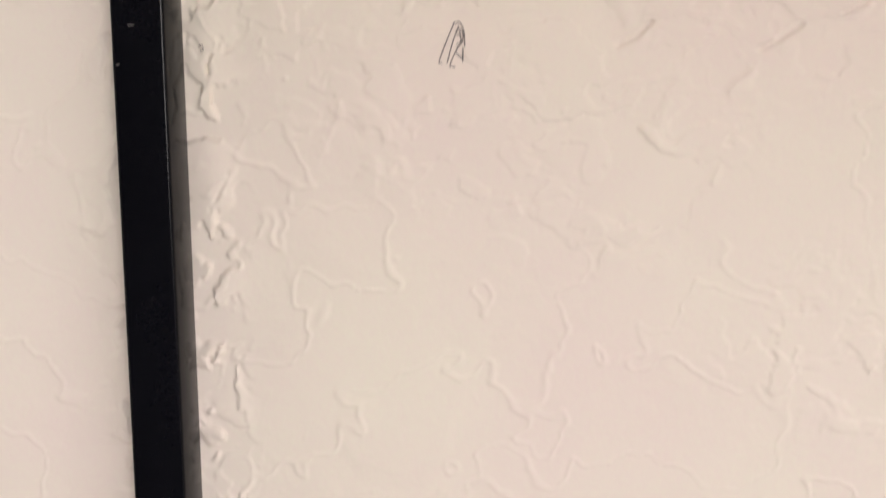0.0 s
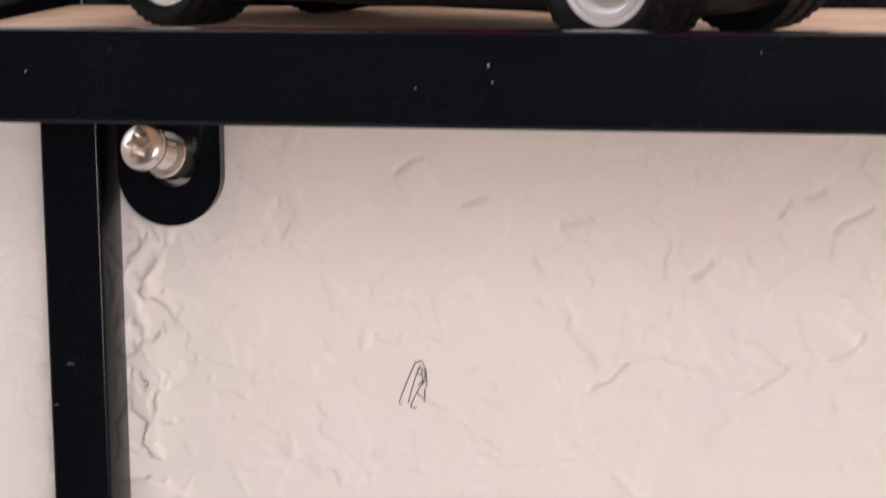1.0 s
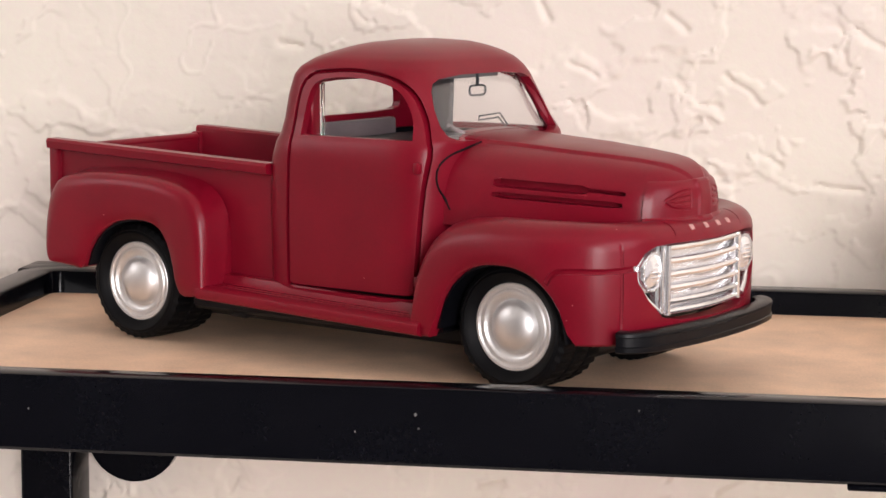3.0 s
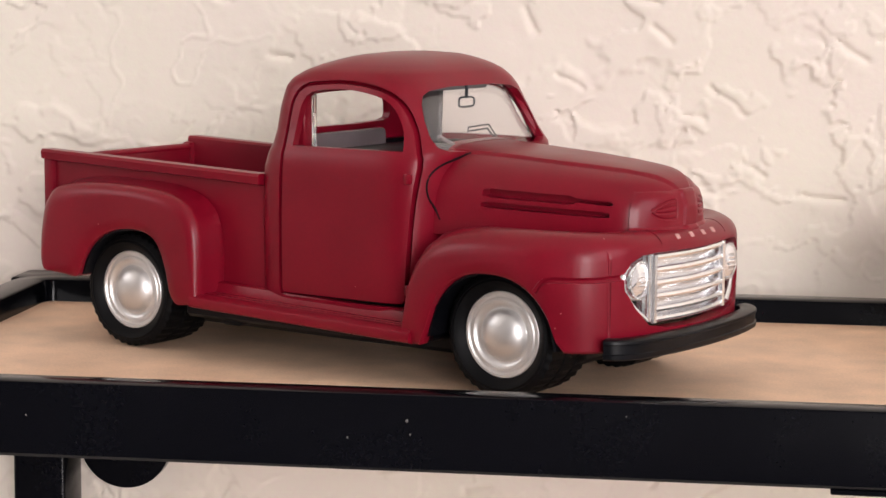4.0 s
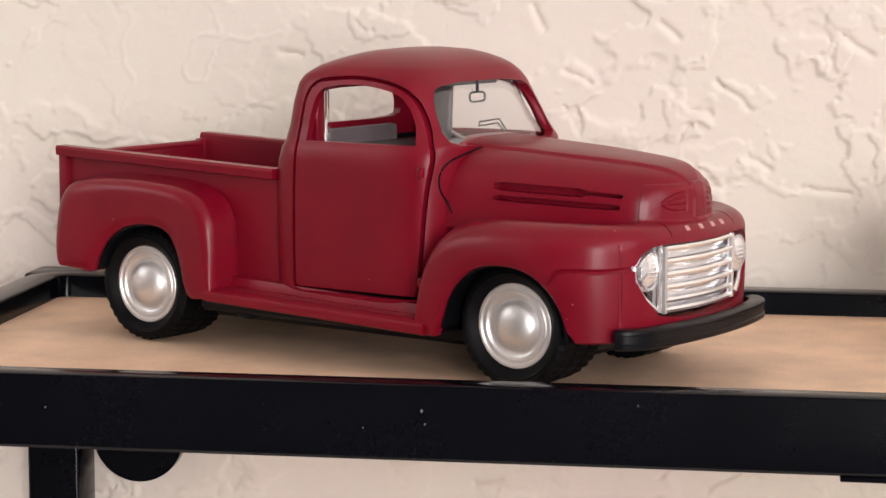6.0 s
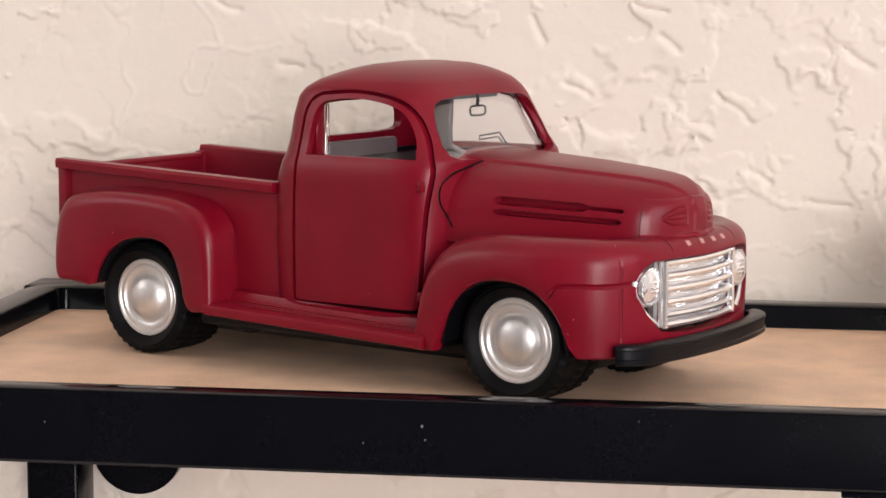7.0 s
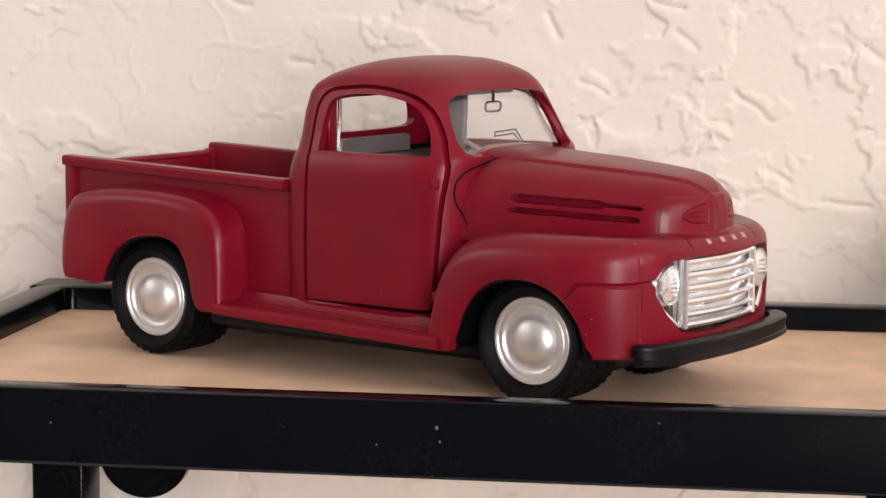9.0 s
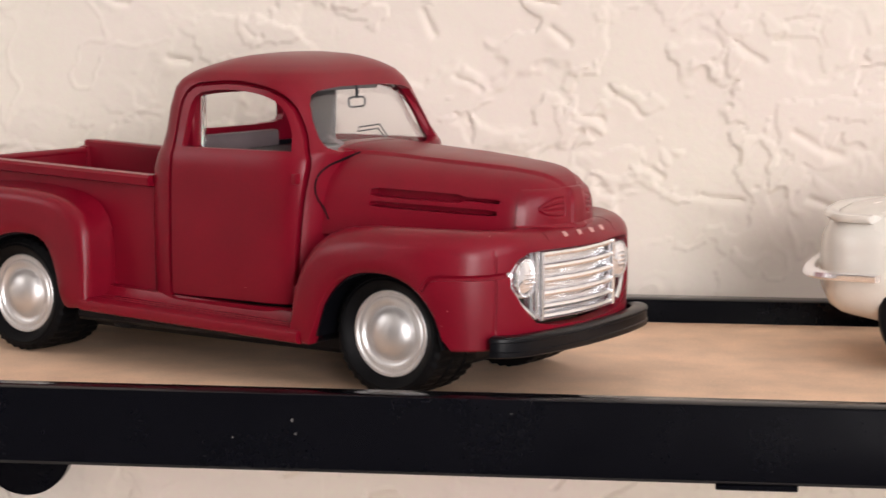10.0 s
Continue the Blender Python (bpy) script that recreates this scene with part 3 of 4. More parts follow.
def build_hood():
    stations = [-21.5 + 40 * (k / 39) for k in range(40)] + [18.9, 19.2, 19.5, 19.8, 20.1, 20.3, 20.5, 20.65, 20.8]
    body = loft([hood_ring(a) for a in sorted(set(stations))])
    cuts = []
    for side in (-1, 1):
        for z0, z1, a0, a1, h in ((32.3, 31.8, -8.9, 7.4, 0.72), (31.9, 31.5, 7.0, 13.6, 0.34), (30.4, 29.7, -8.9, 13.3, 0.5)):
            rows = []
            for k in range(16):
                a = a0 + (a1 - a0) * k / 15
                z = z0 + (z1 - z0) * k / 15
                y = hood_y(a, z)
                hh = h * (1.0 if 0 < k < 15 else 0.6)
                rows.append([(a, side * (y + 1.5), z - hh), (a, side * (y + 1.5), z + hh), (a, side * (y - 2.2), z + hh), (a, side * (y - 2.2), z - hh)])
            cuts.append(loft(rows))
    return carve(body, cuts)


def hood_x(y, z):
    """Where the nose of the hood lies at a given side step and height."""
    for a in np.arange(20.8, 10, -0.05):
        if hood_y(a, z) >= abs(y):
            return float(a)
    return 10.0


def nose_grooves():
    cuts = []
    for side in (-1, 1):
        for line in ([(3.6, 32.1), (5.4, 31.9), (7.2, 31.3), (8.6, 30.5)], [(3.6, 31.1), (5.8, 30.9), (7.8, 30.5)], [(3.6, 30.2), (5.8, 30.1), (7.8, 30.2)], [(3.6, 29.2), (5.6, 29.1), (7.4, 29.4), (8.6, 30.2)], [(3.6, 32.1), (3.5, 30.6), (3.6, 29.2)]):
            cuts.append(tube([(hood_x(y, z) + 0.62, side * y, z) for y, z in spline(line, 9)], 0.3, 6))
    return cuts


def build_nose_cap():
    """Proud block round the front of the hood, with a flared foot and a raised middle band."""
    rings = []
    for z, grow in ((26.6, 0.9), (27.3, 0.95), (27.6, 0.85), (27.9, 0.5), (28.6, 0.5), (29.6, 0.5), (30.6, 0.5), (31.6, 0.5), (32.5, 0.45), (33.1, 0.35), (33.5, 0.1), (33.7, -0.3)):
        line = [(a, hood_y(a, z)) for a in (16.2, 16.6, 17.2, 17.8, 18.4, 18.9, 19.3, 19.7, 20.0, 20.2)]
        line = [(a, y) for a, y in line if y > 2.2]
        tip = hood_x(0.5, z)
        line = spline(line + [(tip - 0.05, 1.7), (tip + 0.02, 0.8)], 30)
        half_ring = []
        for i, (a, y) in enumerate(line):
            p, q = line[max(0, i - 1)], line[min(29, i + 1)]
            d = Vector((q[0] - p[0], q[1] - p[1])).normalized()
            g = grow + (0.3 if y < 1.9 else 0)
            half_ring.append((a - d.y * g, y + d.x * g, z))
        inner = [(16.2, half_ring[0][1] - 1.2, z)]
        near = [(a, -y, zz) for a, y, zz in inner + half_ring]
        far = [(a, y, zz) for a, y, zz in (inner + half_ring)[::-1]]
        rings.append(near + far)
    return loft(rings)


part("hood", build_hood(), RED, truck, angle=30)
for side in (-1, 1):
    part("hood_gap_shade", cowl_gap(side), RUBBER, truck, "black bead as the shade in the gap between hood and cowl")
part("nose_cap", carve(build_nose_cap(), nose_grooves()), RED, truck, angle=34)

# front clip: fenders and grille panel in one sweep, from the right rear round the nose to the left rear
half_path = [(-17.2, 26.6), (-14, 27.0), (-8, 27.3), (0, 27.4), (8, 27.0), (12.5, 25.8), (16.3, 23.8), (19.1, 20.4), (21.0, 16.2), (22.2, 11.0), (23.0, 6.0), (23.4, 2.0)]
half_path = spline(half_path, 46)
clip_path = [(a, -b) for a, b in half_path] + [(a, b) for a, b in half_path[::-1]]
CROWN = [(-17.2, 12.0), (-16.6, 18.0), (-15.4, 21.6), (-13.6, 24.2), (-11, 26.2), (-7.5, 27.3), (-2, 27.9), (6, 28.0), (12, 28.0), (16, 27.9), (19, 27.8), (21, 27.7), (23.6, 27.6)]


def sill(a, b):
    """Lower edge of the front clip: wheel arch, then the valance."""
    if abs(b) > 22 and a < 12.6:
        t = max(-1.0, min(1.0, a / 12.4))
        arch = 7.6 + 13.2 * (1 - abs(t) ** 2.3) ** (1 / 2.0)
        return arch if a > -12.4 else 8.0
    return 9.2


def build_front():
    rings = []
    n = len(clip_path)
    for i, (a, y) in enumerate(clip_path):
        b = abs(y)
        top, low = lerp_table(CROWN, a)[0], sill(a, b)
        j, k = max(0, i - 1), min(n - 1, i + 1)
        d = Vector((clip_path[k][0] - clip_path[j][0], clip_path[k][1] - clip_path[j][1])).normalized()
        inward = Vector((-d.y, d.x))
        if inward.dot(Vector((2 - a, -y))) < 0:
            inward = -inward
        col = []
        thick = 1.6
        r = 4.2 if b > 22 else 3.2 + max(0.0, (b - 18) / 4)
        r = min(r, max(0.6, (top - low) * 0.6))
        at = lambda off, z: (a + inward.x * off, y + inward.y * off, z)
        col.append(at(thick + 0.6, low))
        col.append(at(0.35, low))
        col.append(at(0.0, low + 0.35))
        for f in (0.15, 0.35, 0.55, 0.75, 1.0):
            z = low + 0.35 + (top - r - low - 0.35) * f
            col.append(at(-0.35 * math.sin(math.pi * f * 0.8), z))
        for q in (15, 30, 45, 60, 75, 90):
            t = radians(q)
            col.append(at(r * (1 - math.cos(t)) - 0.2 * math.cos(t), top - r + r * math.sin(t)))
        reach = 13.0 if b > 20 else 6.5
        col.append(at(min(reach, 6.0), top - 0.25))
        col.append(at(reach, top - 1.6))
        col.append(at(reach, top - 3.2))
        col.append(at(max(thick + r * 0.8, 4.2), top - 3.4 if top - 3.4 > low + 0.4 else low + 0.4))
        rings.append(col)
    return loft(rings)


hole_r = [(y, z) for y, z in ((-17.6, 23.3), (-19.0, 21.4), (-18.8, 19.0), (-16.6, 15.8), (-13.6, 13.0), (-9, 12.2), (0, 12.0))]
grille_hole = [(0, 24.4), (-12.0, 24.5), (-15.5, 24.3)] + hole_r
grille_hole = grille_hole + [(-y, z) for y, z in grille_hole[::-1] if y]
cuts = [prism(grille_hole, 15, 40, axis="x")]


def path_b(a):
    return float(np.interp(a, [p[0] for p in half_path], [p[1] for p in half_path]))


for side in (-1, 1):
    crease = spline([(8.6, 18.6), (10.2, 20.5), (13.5, 20.8), (16.0, 20.8), (18.4, 20.9), (20.0, 21.2)], 26)
    cuts.append(tube([(a + 0.15, side * (path_b(a) + 0.2), z) for a, z in crease], 0.55, 6))
    cuts.append(tube([(18.95, side * (path_b(18.8) + 0.35), z) for z in np.linspace(10, 25.2, 12)], 0.32, 6))
    n0 = float(np.interp(10.6, [p[1] for p in half_path[::-1]], [p[0] for p in half_path[::-1]]))
    cuts.append(tube([(n0 - off, side * 10.6, 24.4 + 3.2 * math.sin(math.acos(max(-1, 1 - off / 3.3))) if off < 3.2 else 27.55) for off in (0.1, 0.4, 0.9, 1.6, 2.4, 3.2, 4.2)], 0.22, 6))
foot = [(a, hood_y(a, 27.0)) for a in np.linspace(-16, 22.5, 52)]
cuts.append(tube([(a, -y - 0.1, lerp_table(CROWN, min(a, 23))[0] - 0.1) for a, y in foot] + [(a, y + 0.1, lerp_table(CROWN, min(a, 23))[0] - 0.1) for a, y in foot[::-1]], 0.45, 6))
part("front_body", carve(build_front(), cuts), RED, truck, "red front wings and nose panel", angle=40)


# rear fenders
R_TOP = [(-98.4, 13.4), (-99.4, 15.0), (-99.7, 18.5), (-99.4, 22.4), (-98.3, 26.0), (-95.6, 28.6), (-89.5, 29.7), (-81.9, 30.0), (-74, 29.7), (-68.4, 28.9), (-64.2, 27.0), (-61.8, 23.8), (-61.0, 19.0), (-60.9, 14.0), (-60.8, 10.2)]
R_LOW = [(-96.2, 13.0), (-93.0, 12.7), (-90.0, 12.6), (-88.6, 15.6), (-86.4, 18.6), (-83.0, 20.9), (-79.0, 22.0), (-74.6, 22.1), (-71.4, 20.9), (-69.6, 18.4), (-68.4, 15.0), (-67.6, 11.6), (-66.2, 9.7), (-63.8, 9.7), (-61.6, 10.0)]


def rear_fender(side):
    top, low = spline(R_TOP, 56), spline(R_LOW, 56)
    rows = []
    rows.append([(x, side * 19.6, z) for x, z in low])
    rows.append([(x, side * 26.2, z) for x, z in low])
    prof = [(0.0, 26.9), (0.06, 27.25), (0.25, 27.5), (0.45, 27.6), (0.66, 27.55)]
    for q in (10, 22, 35, 48, 60, 72, 82, 90):
        t = radians(q)
        prof.append((0.66 + 0.34 * math.sin(t) ** 0.85, 25.0 + 2.55 * math.cos(t) ** 0.8))
    prof += [(1.0, 23.4), (1.015, 21.7), (1.06, 20.4)]
    for s, b in prof:
        rows.append([(l[0] + (t[0] - l[0]) * s, side * b, l[1] + (t[1] - l[1]) * s) for l, t in zip(low, top)])
    rows.append([(t[0], side * 19.6, t[1] - 0.5) for t in top])
    return loft([list(r) for r in zip(*rows)])


def wheel_well(side, edge, hub):
    """Black liner just inside an arch."""
    inner = [(hub + (x - hub) * 0.965, 10.5 + (z - 10.5) * 0.965) for x, z in edge]
    return loft([[(x, side * 17.2, z), (x, side * 26.0, z), (u, side * 26.0, w), (u, side * 17.2, w)] for (x, z), (u, w) in zip(edge, inner)])


for side in (-1, 1):
    part("rear_fender", rear_fender(side), RED, truck, angle=50)
    part("wheel_well", wheel_well(side, [(x, z) for x, z in spline(R_LOW, 56) if -90.2 < x < -66.5], -79.2), BLACK_PLASTIC, truck, "black plastic wheel well")
    part("wheel_well", wheel_well(side, [(a, sill(a, 25)) for a in np.linspace(-12.3, 12.3, 40)], 0.0), BLACK_PLASTIC, truck, "black plastic wheel well")


# cargo bed
def bed_top(a):
    return float(np.interp(a, [-104, -51], [34.8, 33.2]))


for side in (-1, 1):
    rows = []
    for k in range(22):
        a = -103.6 + 52.4 * k / 21
        t = bed_top(a)
        o = lambda b, z: (a, side * b, z)
        rows.append([o(20.0, 12), o(20.0, t - 2.2), o(20.5, t - 2.0), o(22.0, t - 1.8), o(22.2, t - 0.5), o(21.8, t), o(19.3, t), o(18.9, t - 0.4), o(18.8, t - 1.5), o(18.8, 12)])
    part("bed_side", loft(rows), RED, truck)
    part("bed_post", slab(-104.2, -101.9, min(side * 18.0, side * 20.9), max(side * 18.0, side * 20.9), 12, 33.6, 0.35), RED, truck)
part("tailgate", slab(-103.6, -102.2, -18.2, 18.2, 13.5, 32.6, 0.4), RED, truck)
part("tailgate_rail", tube([(-102.9, -18.4, 32.6), (-102.9, 18.4, 32.6)], 0.8, 10), RED, truck)
part("bed_front", slab(-53.4, -51.4, -19.4, 19.4, 12, 33.2, 0.4), RED, truck)
bf = slab(-103, -52, -19.2, 19.2, 13.2, 15.4, 0.2, 1)
for k in range(9):
    box(bf, -102, -53, -17 + k * 4.0, -15.6 + k * 4.0, 15.2, 15.8, 0.2, 1)
part("bed_floor", bf, RED, truck)

# running boards with pressed ribs, and sills
for side in (-1, 1):
    rows = []
    for k in range(14):
        a = -62.4 + 47.4 * k / 13
        dz = -1.5 * k / 13
        o = lambda b, z: (a, side * b, z + dz)
        rows.append([o(20.5, 13.6), o(21.6, 13.4), o(22.0, 12.4), o(22.4, 11.9), o(23.3, 11.9), o(23.5, 11.65), o(23.9, 11.65), o(24.1, 11.9), o(24.7, 11.9), o(24.9, 11.65), o(25.3, 11.65), o(25.5, 11.9), o(27.0, 11.8), o(27.7, 11.3), o(27.9, 10.4), o(27.6, 9.7), o(26.8, 9.4), o(20.5, 9.4)])
    part("running_board", loft(rows), RED, truck)

# bumper
arc = spline([(19.4, -23.1), (20.6, -22.7), (21.9, -21.2), (23.2, -18.0), (24.5, -10.0), (25.0, 0.0), (24.5, 10.0), (23.2, 18.0), (21.9, 21.2), (20.6, 22.7), (19.4, 23.1)], 60)
rows = []
for i, (a, y) in enumerate(arc):
    j, k = max(0, i - 1), min(len(arc) - 1, i + 1)
    d = Vector((arc[k][0] - arc[j][0], arc[k][1] - arc[j][1])).normalized()
    nrm = Vector((d.y, -d.x))
    o = lambda out, z: (a + nrm.x * out, y + nrm.y * out, z)
    rows.append([o(-1.8, 8.7), o(-1.8, 11.6), o(-1.5, 11.8), o(0.6, 11.8), o(0.95, 11.55), o(1.0, 11.1), o(0.8, 10.95), o(0.8, 9.6), o(1.0, 9.45), o(0.95, 8.75), o(0.6, 8.5), o(-1.5, 8.5)])
part("front_bumper", loft(rows), BLACK_PLASTIC, truck, "black plastic front bumper")

# chrome grille insert and headlights
def nose_x(y):
    return float(np.interp(abs(y), [p[1] for p in half_path[::-1]], [p[0] for p in half_path[::-1]]))


gr = part("grille", loft([[(nose_x(y) - 3.0, y, z0), (nose_x(y) - 3.0, y, z1), (nose_x(y) - 2.0, y, z1), (nose_x(y) - 2.0, y, z0)] for y, z0, z1 in
          [(-12.6, 13.2, 24.2), (-7, 12.9, 24.2), (0, 12.7, 24.2), (7, 12.9, 24.2), (12.6, 13.2, 24.2)]]), CHROME, truck, "bright chrome grille")
for z in (23.6, 21.5, 19.4, 17.3, 15.2, 13.6):
    part("grille_bar", tube([(nose_x(y) - 1.0, y, z) for y in np.linspace(-11.6, 11.6, 17)], 0.55, 8), CHROME, gr)
for side in (-1, 1):
    part("grille_post", tube([(nose_x(11.4) - 0.8, side * 11.4, 13.1), (nose_x(11.4) - 0.8, side * 11.4, 24.0)], 0.6, 8), CHROME, gr)
    part("grille_post", tube([(nose_x(12.4) - 1.0, side * 12.5, 13.6), (nose_x(12.4) - 1.0, side * 12.5, 24.0)], 0.4, 8), CHROME, gr)
    hl = part("headlight", lathe([(3.3, -2.2), (3.3, 0.1), (3.1, 0.5), (2.8, 0.5), (2.7, 0.1), (2.2, -0.7), (0.5, -1.2)], 36, "x", (20.3, side * 14.9, 20.2)), CHROME, truck)
    lens = lathe([(2.8, 0.0), (2.6, 0.5), (1.9, 0.9), (1.0, 1.1), (0.2, 1.15)], 28, "x", (20.3, side * 14.9, 20.2))
    part("lens", lens, LENS, hl)
    for z in (-1.4, -0.7, 0.0, 0.7, 1.4):
        w = (2.5 ** 2 - z * z) ** 0.5
        part("lens_rib", tube([(20.45 + 1.05 * (1 - (y * y + z * z) / 7.6), side * 14.9 + y, 20.2 + z) for y in np.linspace(-w, w, 7)], 0.16, 5), CHROME, hl)
    part("headlight_surround", tube([(nose_x(y) - 0.7, side * y, z) for y, z in spline([(17.4, 23.2), (18.5, 21.3), (18.4, 19.4), (16.4, 16.2), (13.4, 13.7)], 18)], 0.5, 8), CHROME, gr)

# red wall behind the headlights
for side in (-1, 1):
    part("headlight_recess", slab(15.6, 17.4, min(side * 12.4, side * 19.6), max(side * 12.4, side * 19.6), 12.4, 24.2, 0.2, 1), RED, truck)

# four short pale bars over the grille
for k in range(4):
    y = -5.8 + 3.87 * k
    strip = []
    for off in (0.4, 0.6, 0.8, 1.0):
        z = 27.6 - 3.2 + 3.2 * math.sin(math.acos(max(-1, 1 - (off + 0.1) / 3.3)))
        strip.append([(nose_x(y) - off, y - 0.55, z - 0.2), (nose_x(y) - off, y + 0.55, z - 0.2), (nose_x(y) - off + 0.05, y + 0.55, z + 0.12), (nose_x(y) - off + 0.05, y - 0.55, z + 0.12)])
    part("badge_bar", loft(strip), LETTER, truck)

# chassis
chassis = part("chassis", slab(-98, 7, -13, 13, 4.2, 9.0, 0.8, 1), BLACK_PLASTIC, truck, "black plastic chassis")
part("rear_housing", slab(-92, -69, -17, 17, 8.5, 22, 0.8, 1), BLACK_PLASTIC, chassis)
part("front_housing", slab(-12, 12, -16, 16, 8.5, 24, 0.8, 1), BLACK_PLASTIC, chassis)
part("sill_tray", slab(-66, -15, -24.6, 24.6, 7.3, 9.6, 0.6, 1), BLACK_PLASTIC, chassis)
part("step_bracket", slab(-58, -54, -24.0, -17, 6.5, 8.5, 0.4, 1), BLACK_PLASTIC, chassis)


# wheels
def build_tyre(y0, y1, out):
    """Rubber ring between y0 (inside) and y1 (outside) with tread blocks pressed into its skin."""
    w = y1 - y0
    prof = [(6.6, 0.0, 0), (8.6, -0.01, 0), (9.5, 0.04, 0), (10.2, 0.05, 1), (10.3, 0.3, 1), (10.1, 0.31, 0), (10.1, 0.36, 0), (10.3, 0.37, 2), (10.3, 0.62, 2), (10.1, 0.63, 0), (10.1, 0.68, 0), (10.3, 0.69, 1), (10.15, 0.93, 1), (9.7, 0.96, 1),
            (9.25, 0.975, 0), (9.1, 0.97, 0), (8.75, 0.99, 0), (8.3, 0.975, 0), (7.9, 0.95, 0), (7.5, 0.925, 0), (7.1, 0.9, 0), (6.6, 0.78, 0)]
    rings, n = [], 152
    for r, f, lane in prof:
        ring = []
        for k in range(n):
            t = 2 * math.pi * k / n
            up = 0.1 if lane and (k + 2 * (lane - 1)) % 4 < 2 else -0.12 if lane else 0
            rr = r + up
            ring.append((rr * math.cos(t), y0 + f * w, rr * math.sin(t)))
        rings.append(ring)
    return loft(rings)


def build_rim(y1, out):
    d = lambda h: y1 + out * h
    return lathe([(7.15, d(-1.2)), (7.15, d(-0.15)), (6.95, d(0.08)), (6.6, d(0.05)), (6.35, d(-0.25)), (6.1, d(-0.28)), (5.9, d(-0.05)), (5.6, d(-0.07)), (5.35, d(-0.4)), (4.8, d(-0.62)), (4.4, d(-0.6)), (4.2, d(-0.3)),
                  (3.95, d(0.1)), (3.5, d(0.55)), (2.8, d(0.98)), (2.0, d(1.28)), (1.1, d(1.45)), (0.15, d(1.5))], 72)


for a in (0.0, -80.4):
    for out in (-1, 1):
        wh = thing("wheel", "silver hubcap wheel with black rubber tyre", "wheel")
        del wh["category"], wh["label"]
        wh.parent = truck
        wh.location = (a * 0.001, 0, 0.0105)
        part("tyre", build_tyre(out * 11.0, out * 24.0, out), RUBBER, wh, "black rubber tyre")
        part("rim", build_rim(out * 22.7, out), SILVER, wh, "silver painted hubcap")
for a in (0.0, -80.4):
    part("axle", tube([(a, -16, 10.5), (a, 16, 10.5)], 1.0, 10), STEEL, truck)

# pale chips in the paint of the near side
for a, b, z, r in ((-84.0, 27.55, 22.6, 0.2), (13.0, path_b(13.0) + 0.3, 15.6, 0.22), (12.2, path_b(12.2) + 0.3, 13.2, 0.16), (-40.0, 27.4, 10.6, 0.18), (-30.0, cab_side(15.5, -30) + 0.02, 15.5, 0.14), (17.6, path_b(17.6) - 1.6, 27.2, 0.18)):
    chip = bmesh.new()
    bmesh.ops.create_icosphere(chip, subdivisions=1, radius=1.0)
    for v in chip.verts:
        v.co = Vector((a + v.co.x * r * 0.65, -b + v.co.y * 0.06, z + v.co.z * r * 0.55))
    part("paint_chip", chip, LETTER, truck)

# ---- a second toy, cream with a chrome bumper, further along the shelf ----
car = thing("toy_car", "cream die-cast toy car with chrome bumper on the shelf board", "toy car",
            Matrix.Translation((0.1405, 0.068, 0.0)) @ Matrix.Rotation(radians(-12), 4, "Z"))
CAR = [(-57.5, 9, 11.5, 23.0, 3.0), (-56.0, 14, 9.4, 25.6, 3.2), (-53, 18.0, 8.0, 27.0, 3.2), (-46, 20.5, 6.8, 28.4, 3.2), (-30, 20.5, 6.0, 28.8, 3.4), (-10, 20.5, 6.0, 28.4, 3.4), (8, 20, 6.2, 26.5, 3.2), (22, 18.0, 7.0, 24.5, 3.0), (26, 11, 9.5, 21, 2.6)]


def car_ring(a, table, n=40):
    half, low, top, power = lerp_table(table, a)
    ring = []
    for k in range(n):
        t = 2 * math.pi * k / n
        c, s = math.cos(t), math.sin(t)
        ring.append((a, half * math.copysign(abs(c) ** (2 / power), c), (low + top) / 2 + (top - low) / 2 * math.copysign(abs(s) ** (2 / power), s)))
    return ring


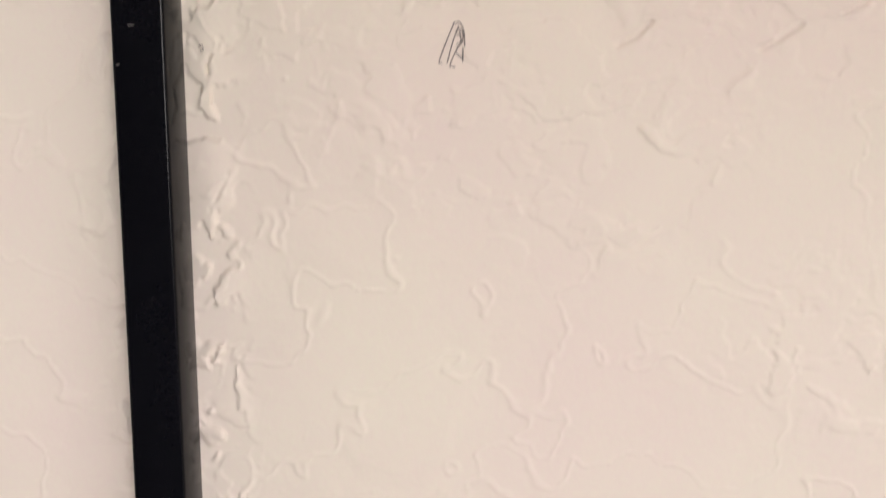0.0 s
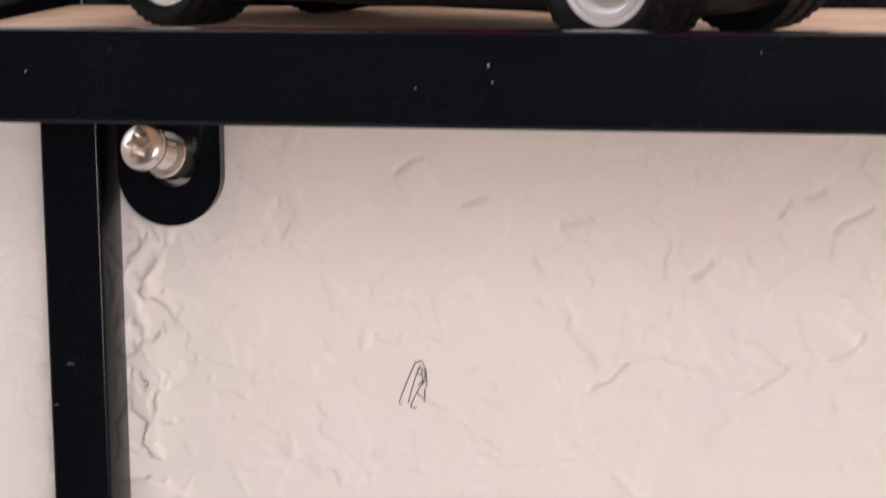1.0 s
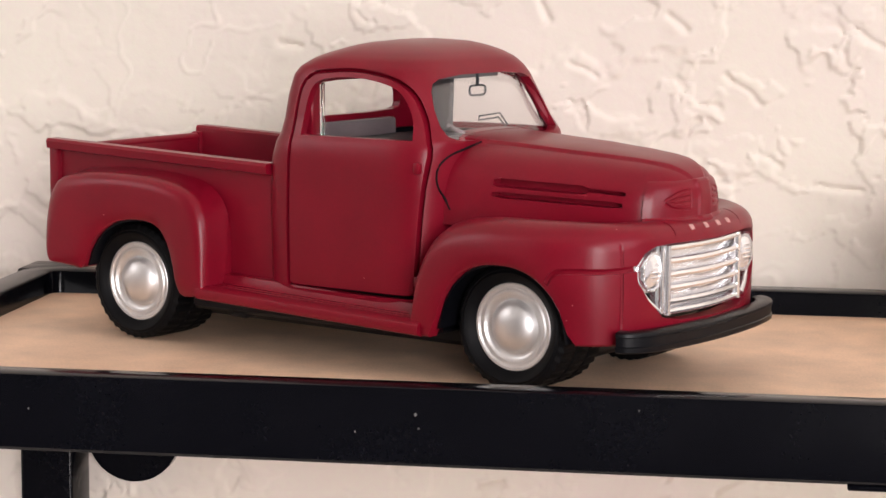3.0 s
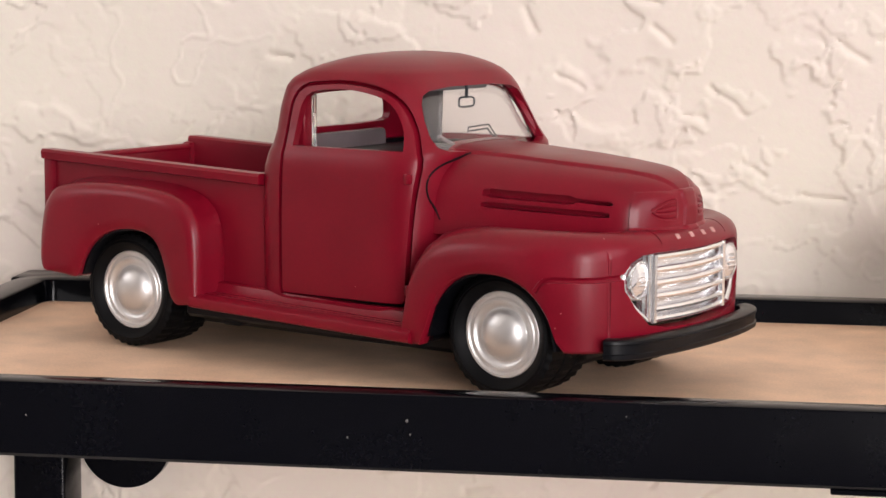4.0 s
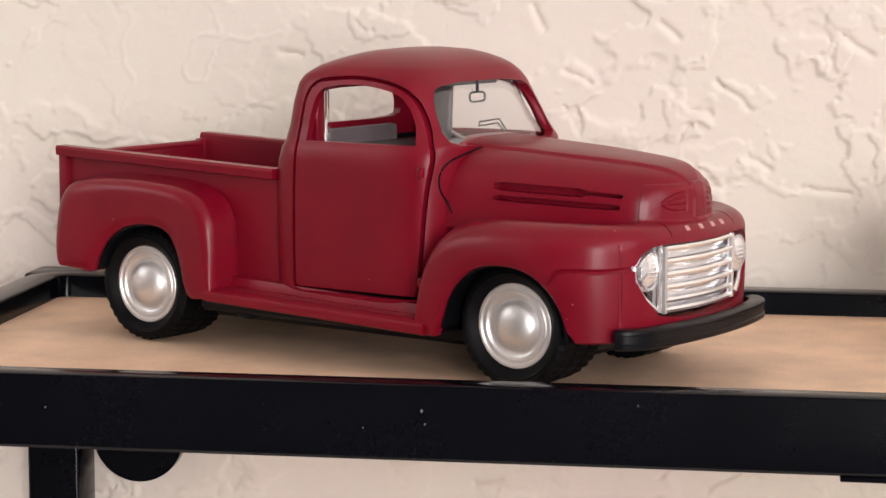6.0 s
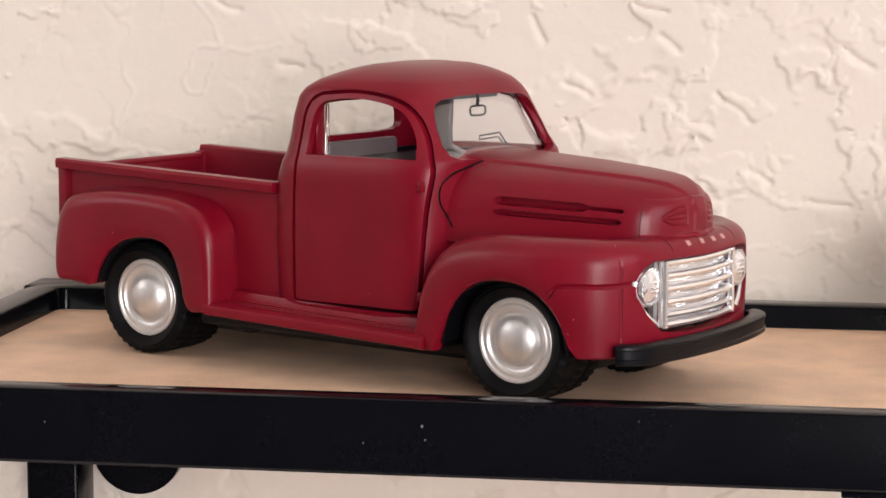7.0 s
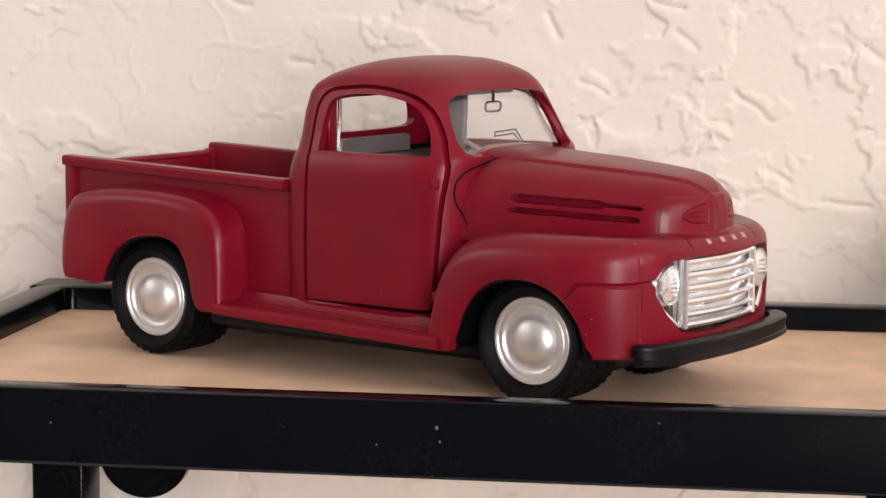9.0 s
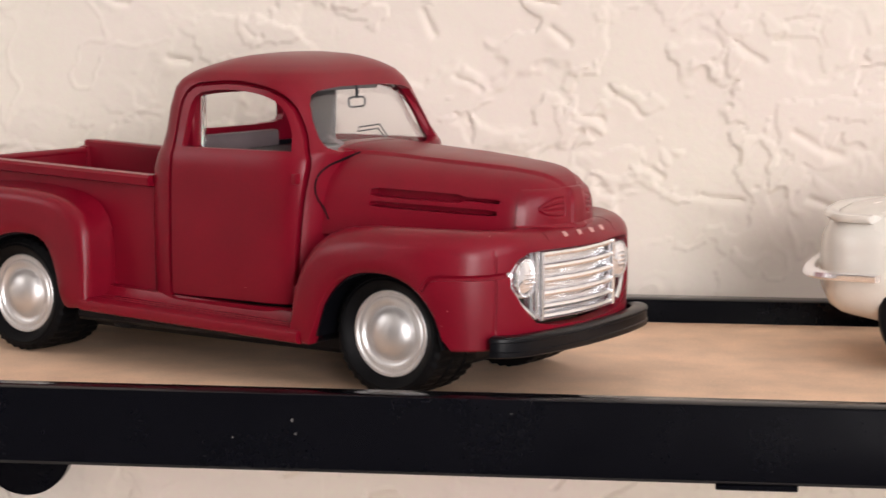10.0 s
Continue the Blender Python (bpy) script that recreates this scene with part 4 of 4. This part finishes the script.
part("body", loft([car_ring(a, CAR) for a in np.linspace(-57.5, 26, 40)]), WHITE, car, angle=60)
part("roof", loft([[(x * s * 0.8 - 10, y * s, z) for x, y in spline([(-24, 0), (-22, 15), (-10, 17.5), (8, 17), (20, 14), (24, 0), (20, -14), (8, -17), (-10, -17.5), (-22, -15), (-24, 0)], 41)[:-1]] for z, s in ((25, 1.05), (29, 0.98), (32, 0.9), (34, 0.78), (35.2, 0.6), (35.6, 0.3))]), WHITE, car, angle=60)
lip = spline([(-50, -18.2), (-56.4, -15.6), (-58.9, -9), (-59.4, 0), (-58.9, 9), (-56.4, 15.6), (-50, 18.2)], 40)
part("tail_lip", loft([[(x + 2.6, y * 0.98, 25.2), (x + 1.9, y, 25.9), (x + 2.1, y, 26.5), (x + 3.2, y * 0.96, 26.8), (x + 4.4, y * 0.9, 26.2), (x + 4.2, y * 0.9, 25.0)] for x, y in lip]), WHITE, car, angle=60)
bp = spline([(-46, -22.3), (-55, -20.2), (-58.6, -14), (-59.6, 0), (-58.6, 14), (-55, 20.2), (-46, 22.3)], 40)
part("rear_bumper", loft([[(x - 0.6 * (x < -50), y, 15.6), (x - 1.2 * (x < -50), y * 1.01, 16.0), (x - 0.8 * (x < -50), y * 1.01, 16.8), (x + 0.8, y * 0.96, 17.0), (x + 0.8, y * 0.96, 15.6)] for x, y in bp]), CHROME, car, "chrome wrap-around bumper")
for a in (-36, 10):
    for out in (-1, 1):
        wh = thing("wheel", "", "")
        wh.parent = car
        wh.location = (a * 0.001, 0, 0.0098)
        part("tyre", lathe([(5, out * 13), (9.2, out * 13), (9.8, out * 14), (9.8, out * 19), (9.2, out * 20), (6.4, out * 20.2), (6, out * 19.4)], 40), RUBBER, wh)
        part("rim", lathe([(6.4, out * 19.2), (6.2, out * 20.1), (4.6, out * 19.6), (3, out * 20.2), (0.2, out * 20.6)], 40), CHROME, wh)

# pale dust specks on the front bar
for x, z, r in ((0.2, 0.5, 0.26), (0.7, -1.6, 0.18), (-9.0, -2.4, 0.16), (33.5, 2.4, 0.14), (-60, -0.8, 0.16)):
    b = bmesh.new()
    bmesh.ops.create_icosphere(b, subdivisions=1, radius=1.0)
    for v in b.verts:
        v.co = Vector((x + v.co.x * r, -0.02 + v.co.y * 0.08, z + v.co.z * r * 1.3))
    part("dust_speck", b, DUST, shelf)

# scratches on the upright
for x, z, w in ((-98.4, -67.6, 0.7), (-101.6, -75.6, 0.35)):
    part("scratch", slab(x - w, x + w, 115.1, 115.3, z - 0.12, z + 0.12, 0.03, 1), DUST, shelf)
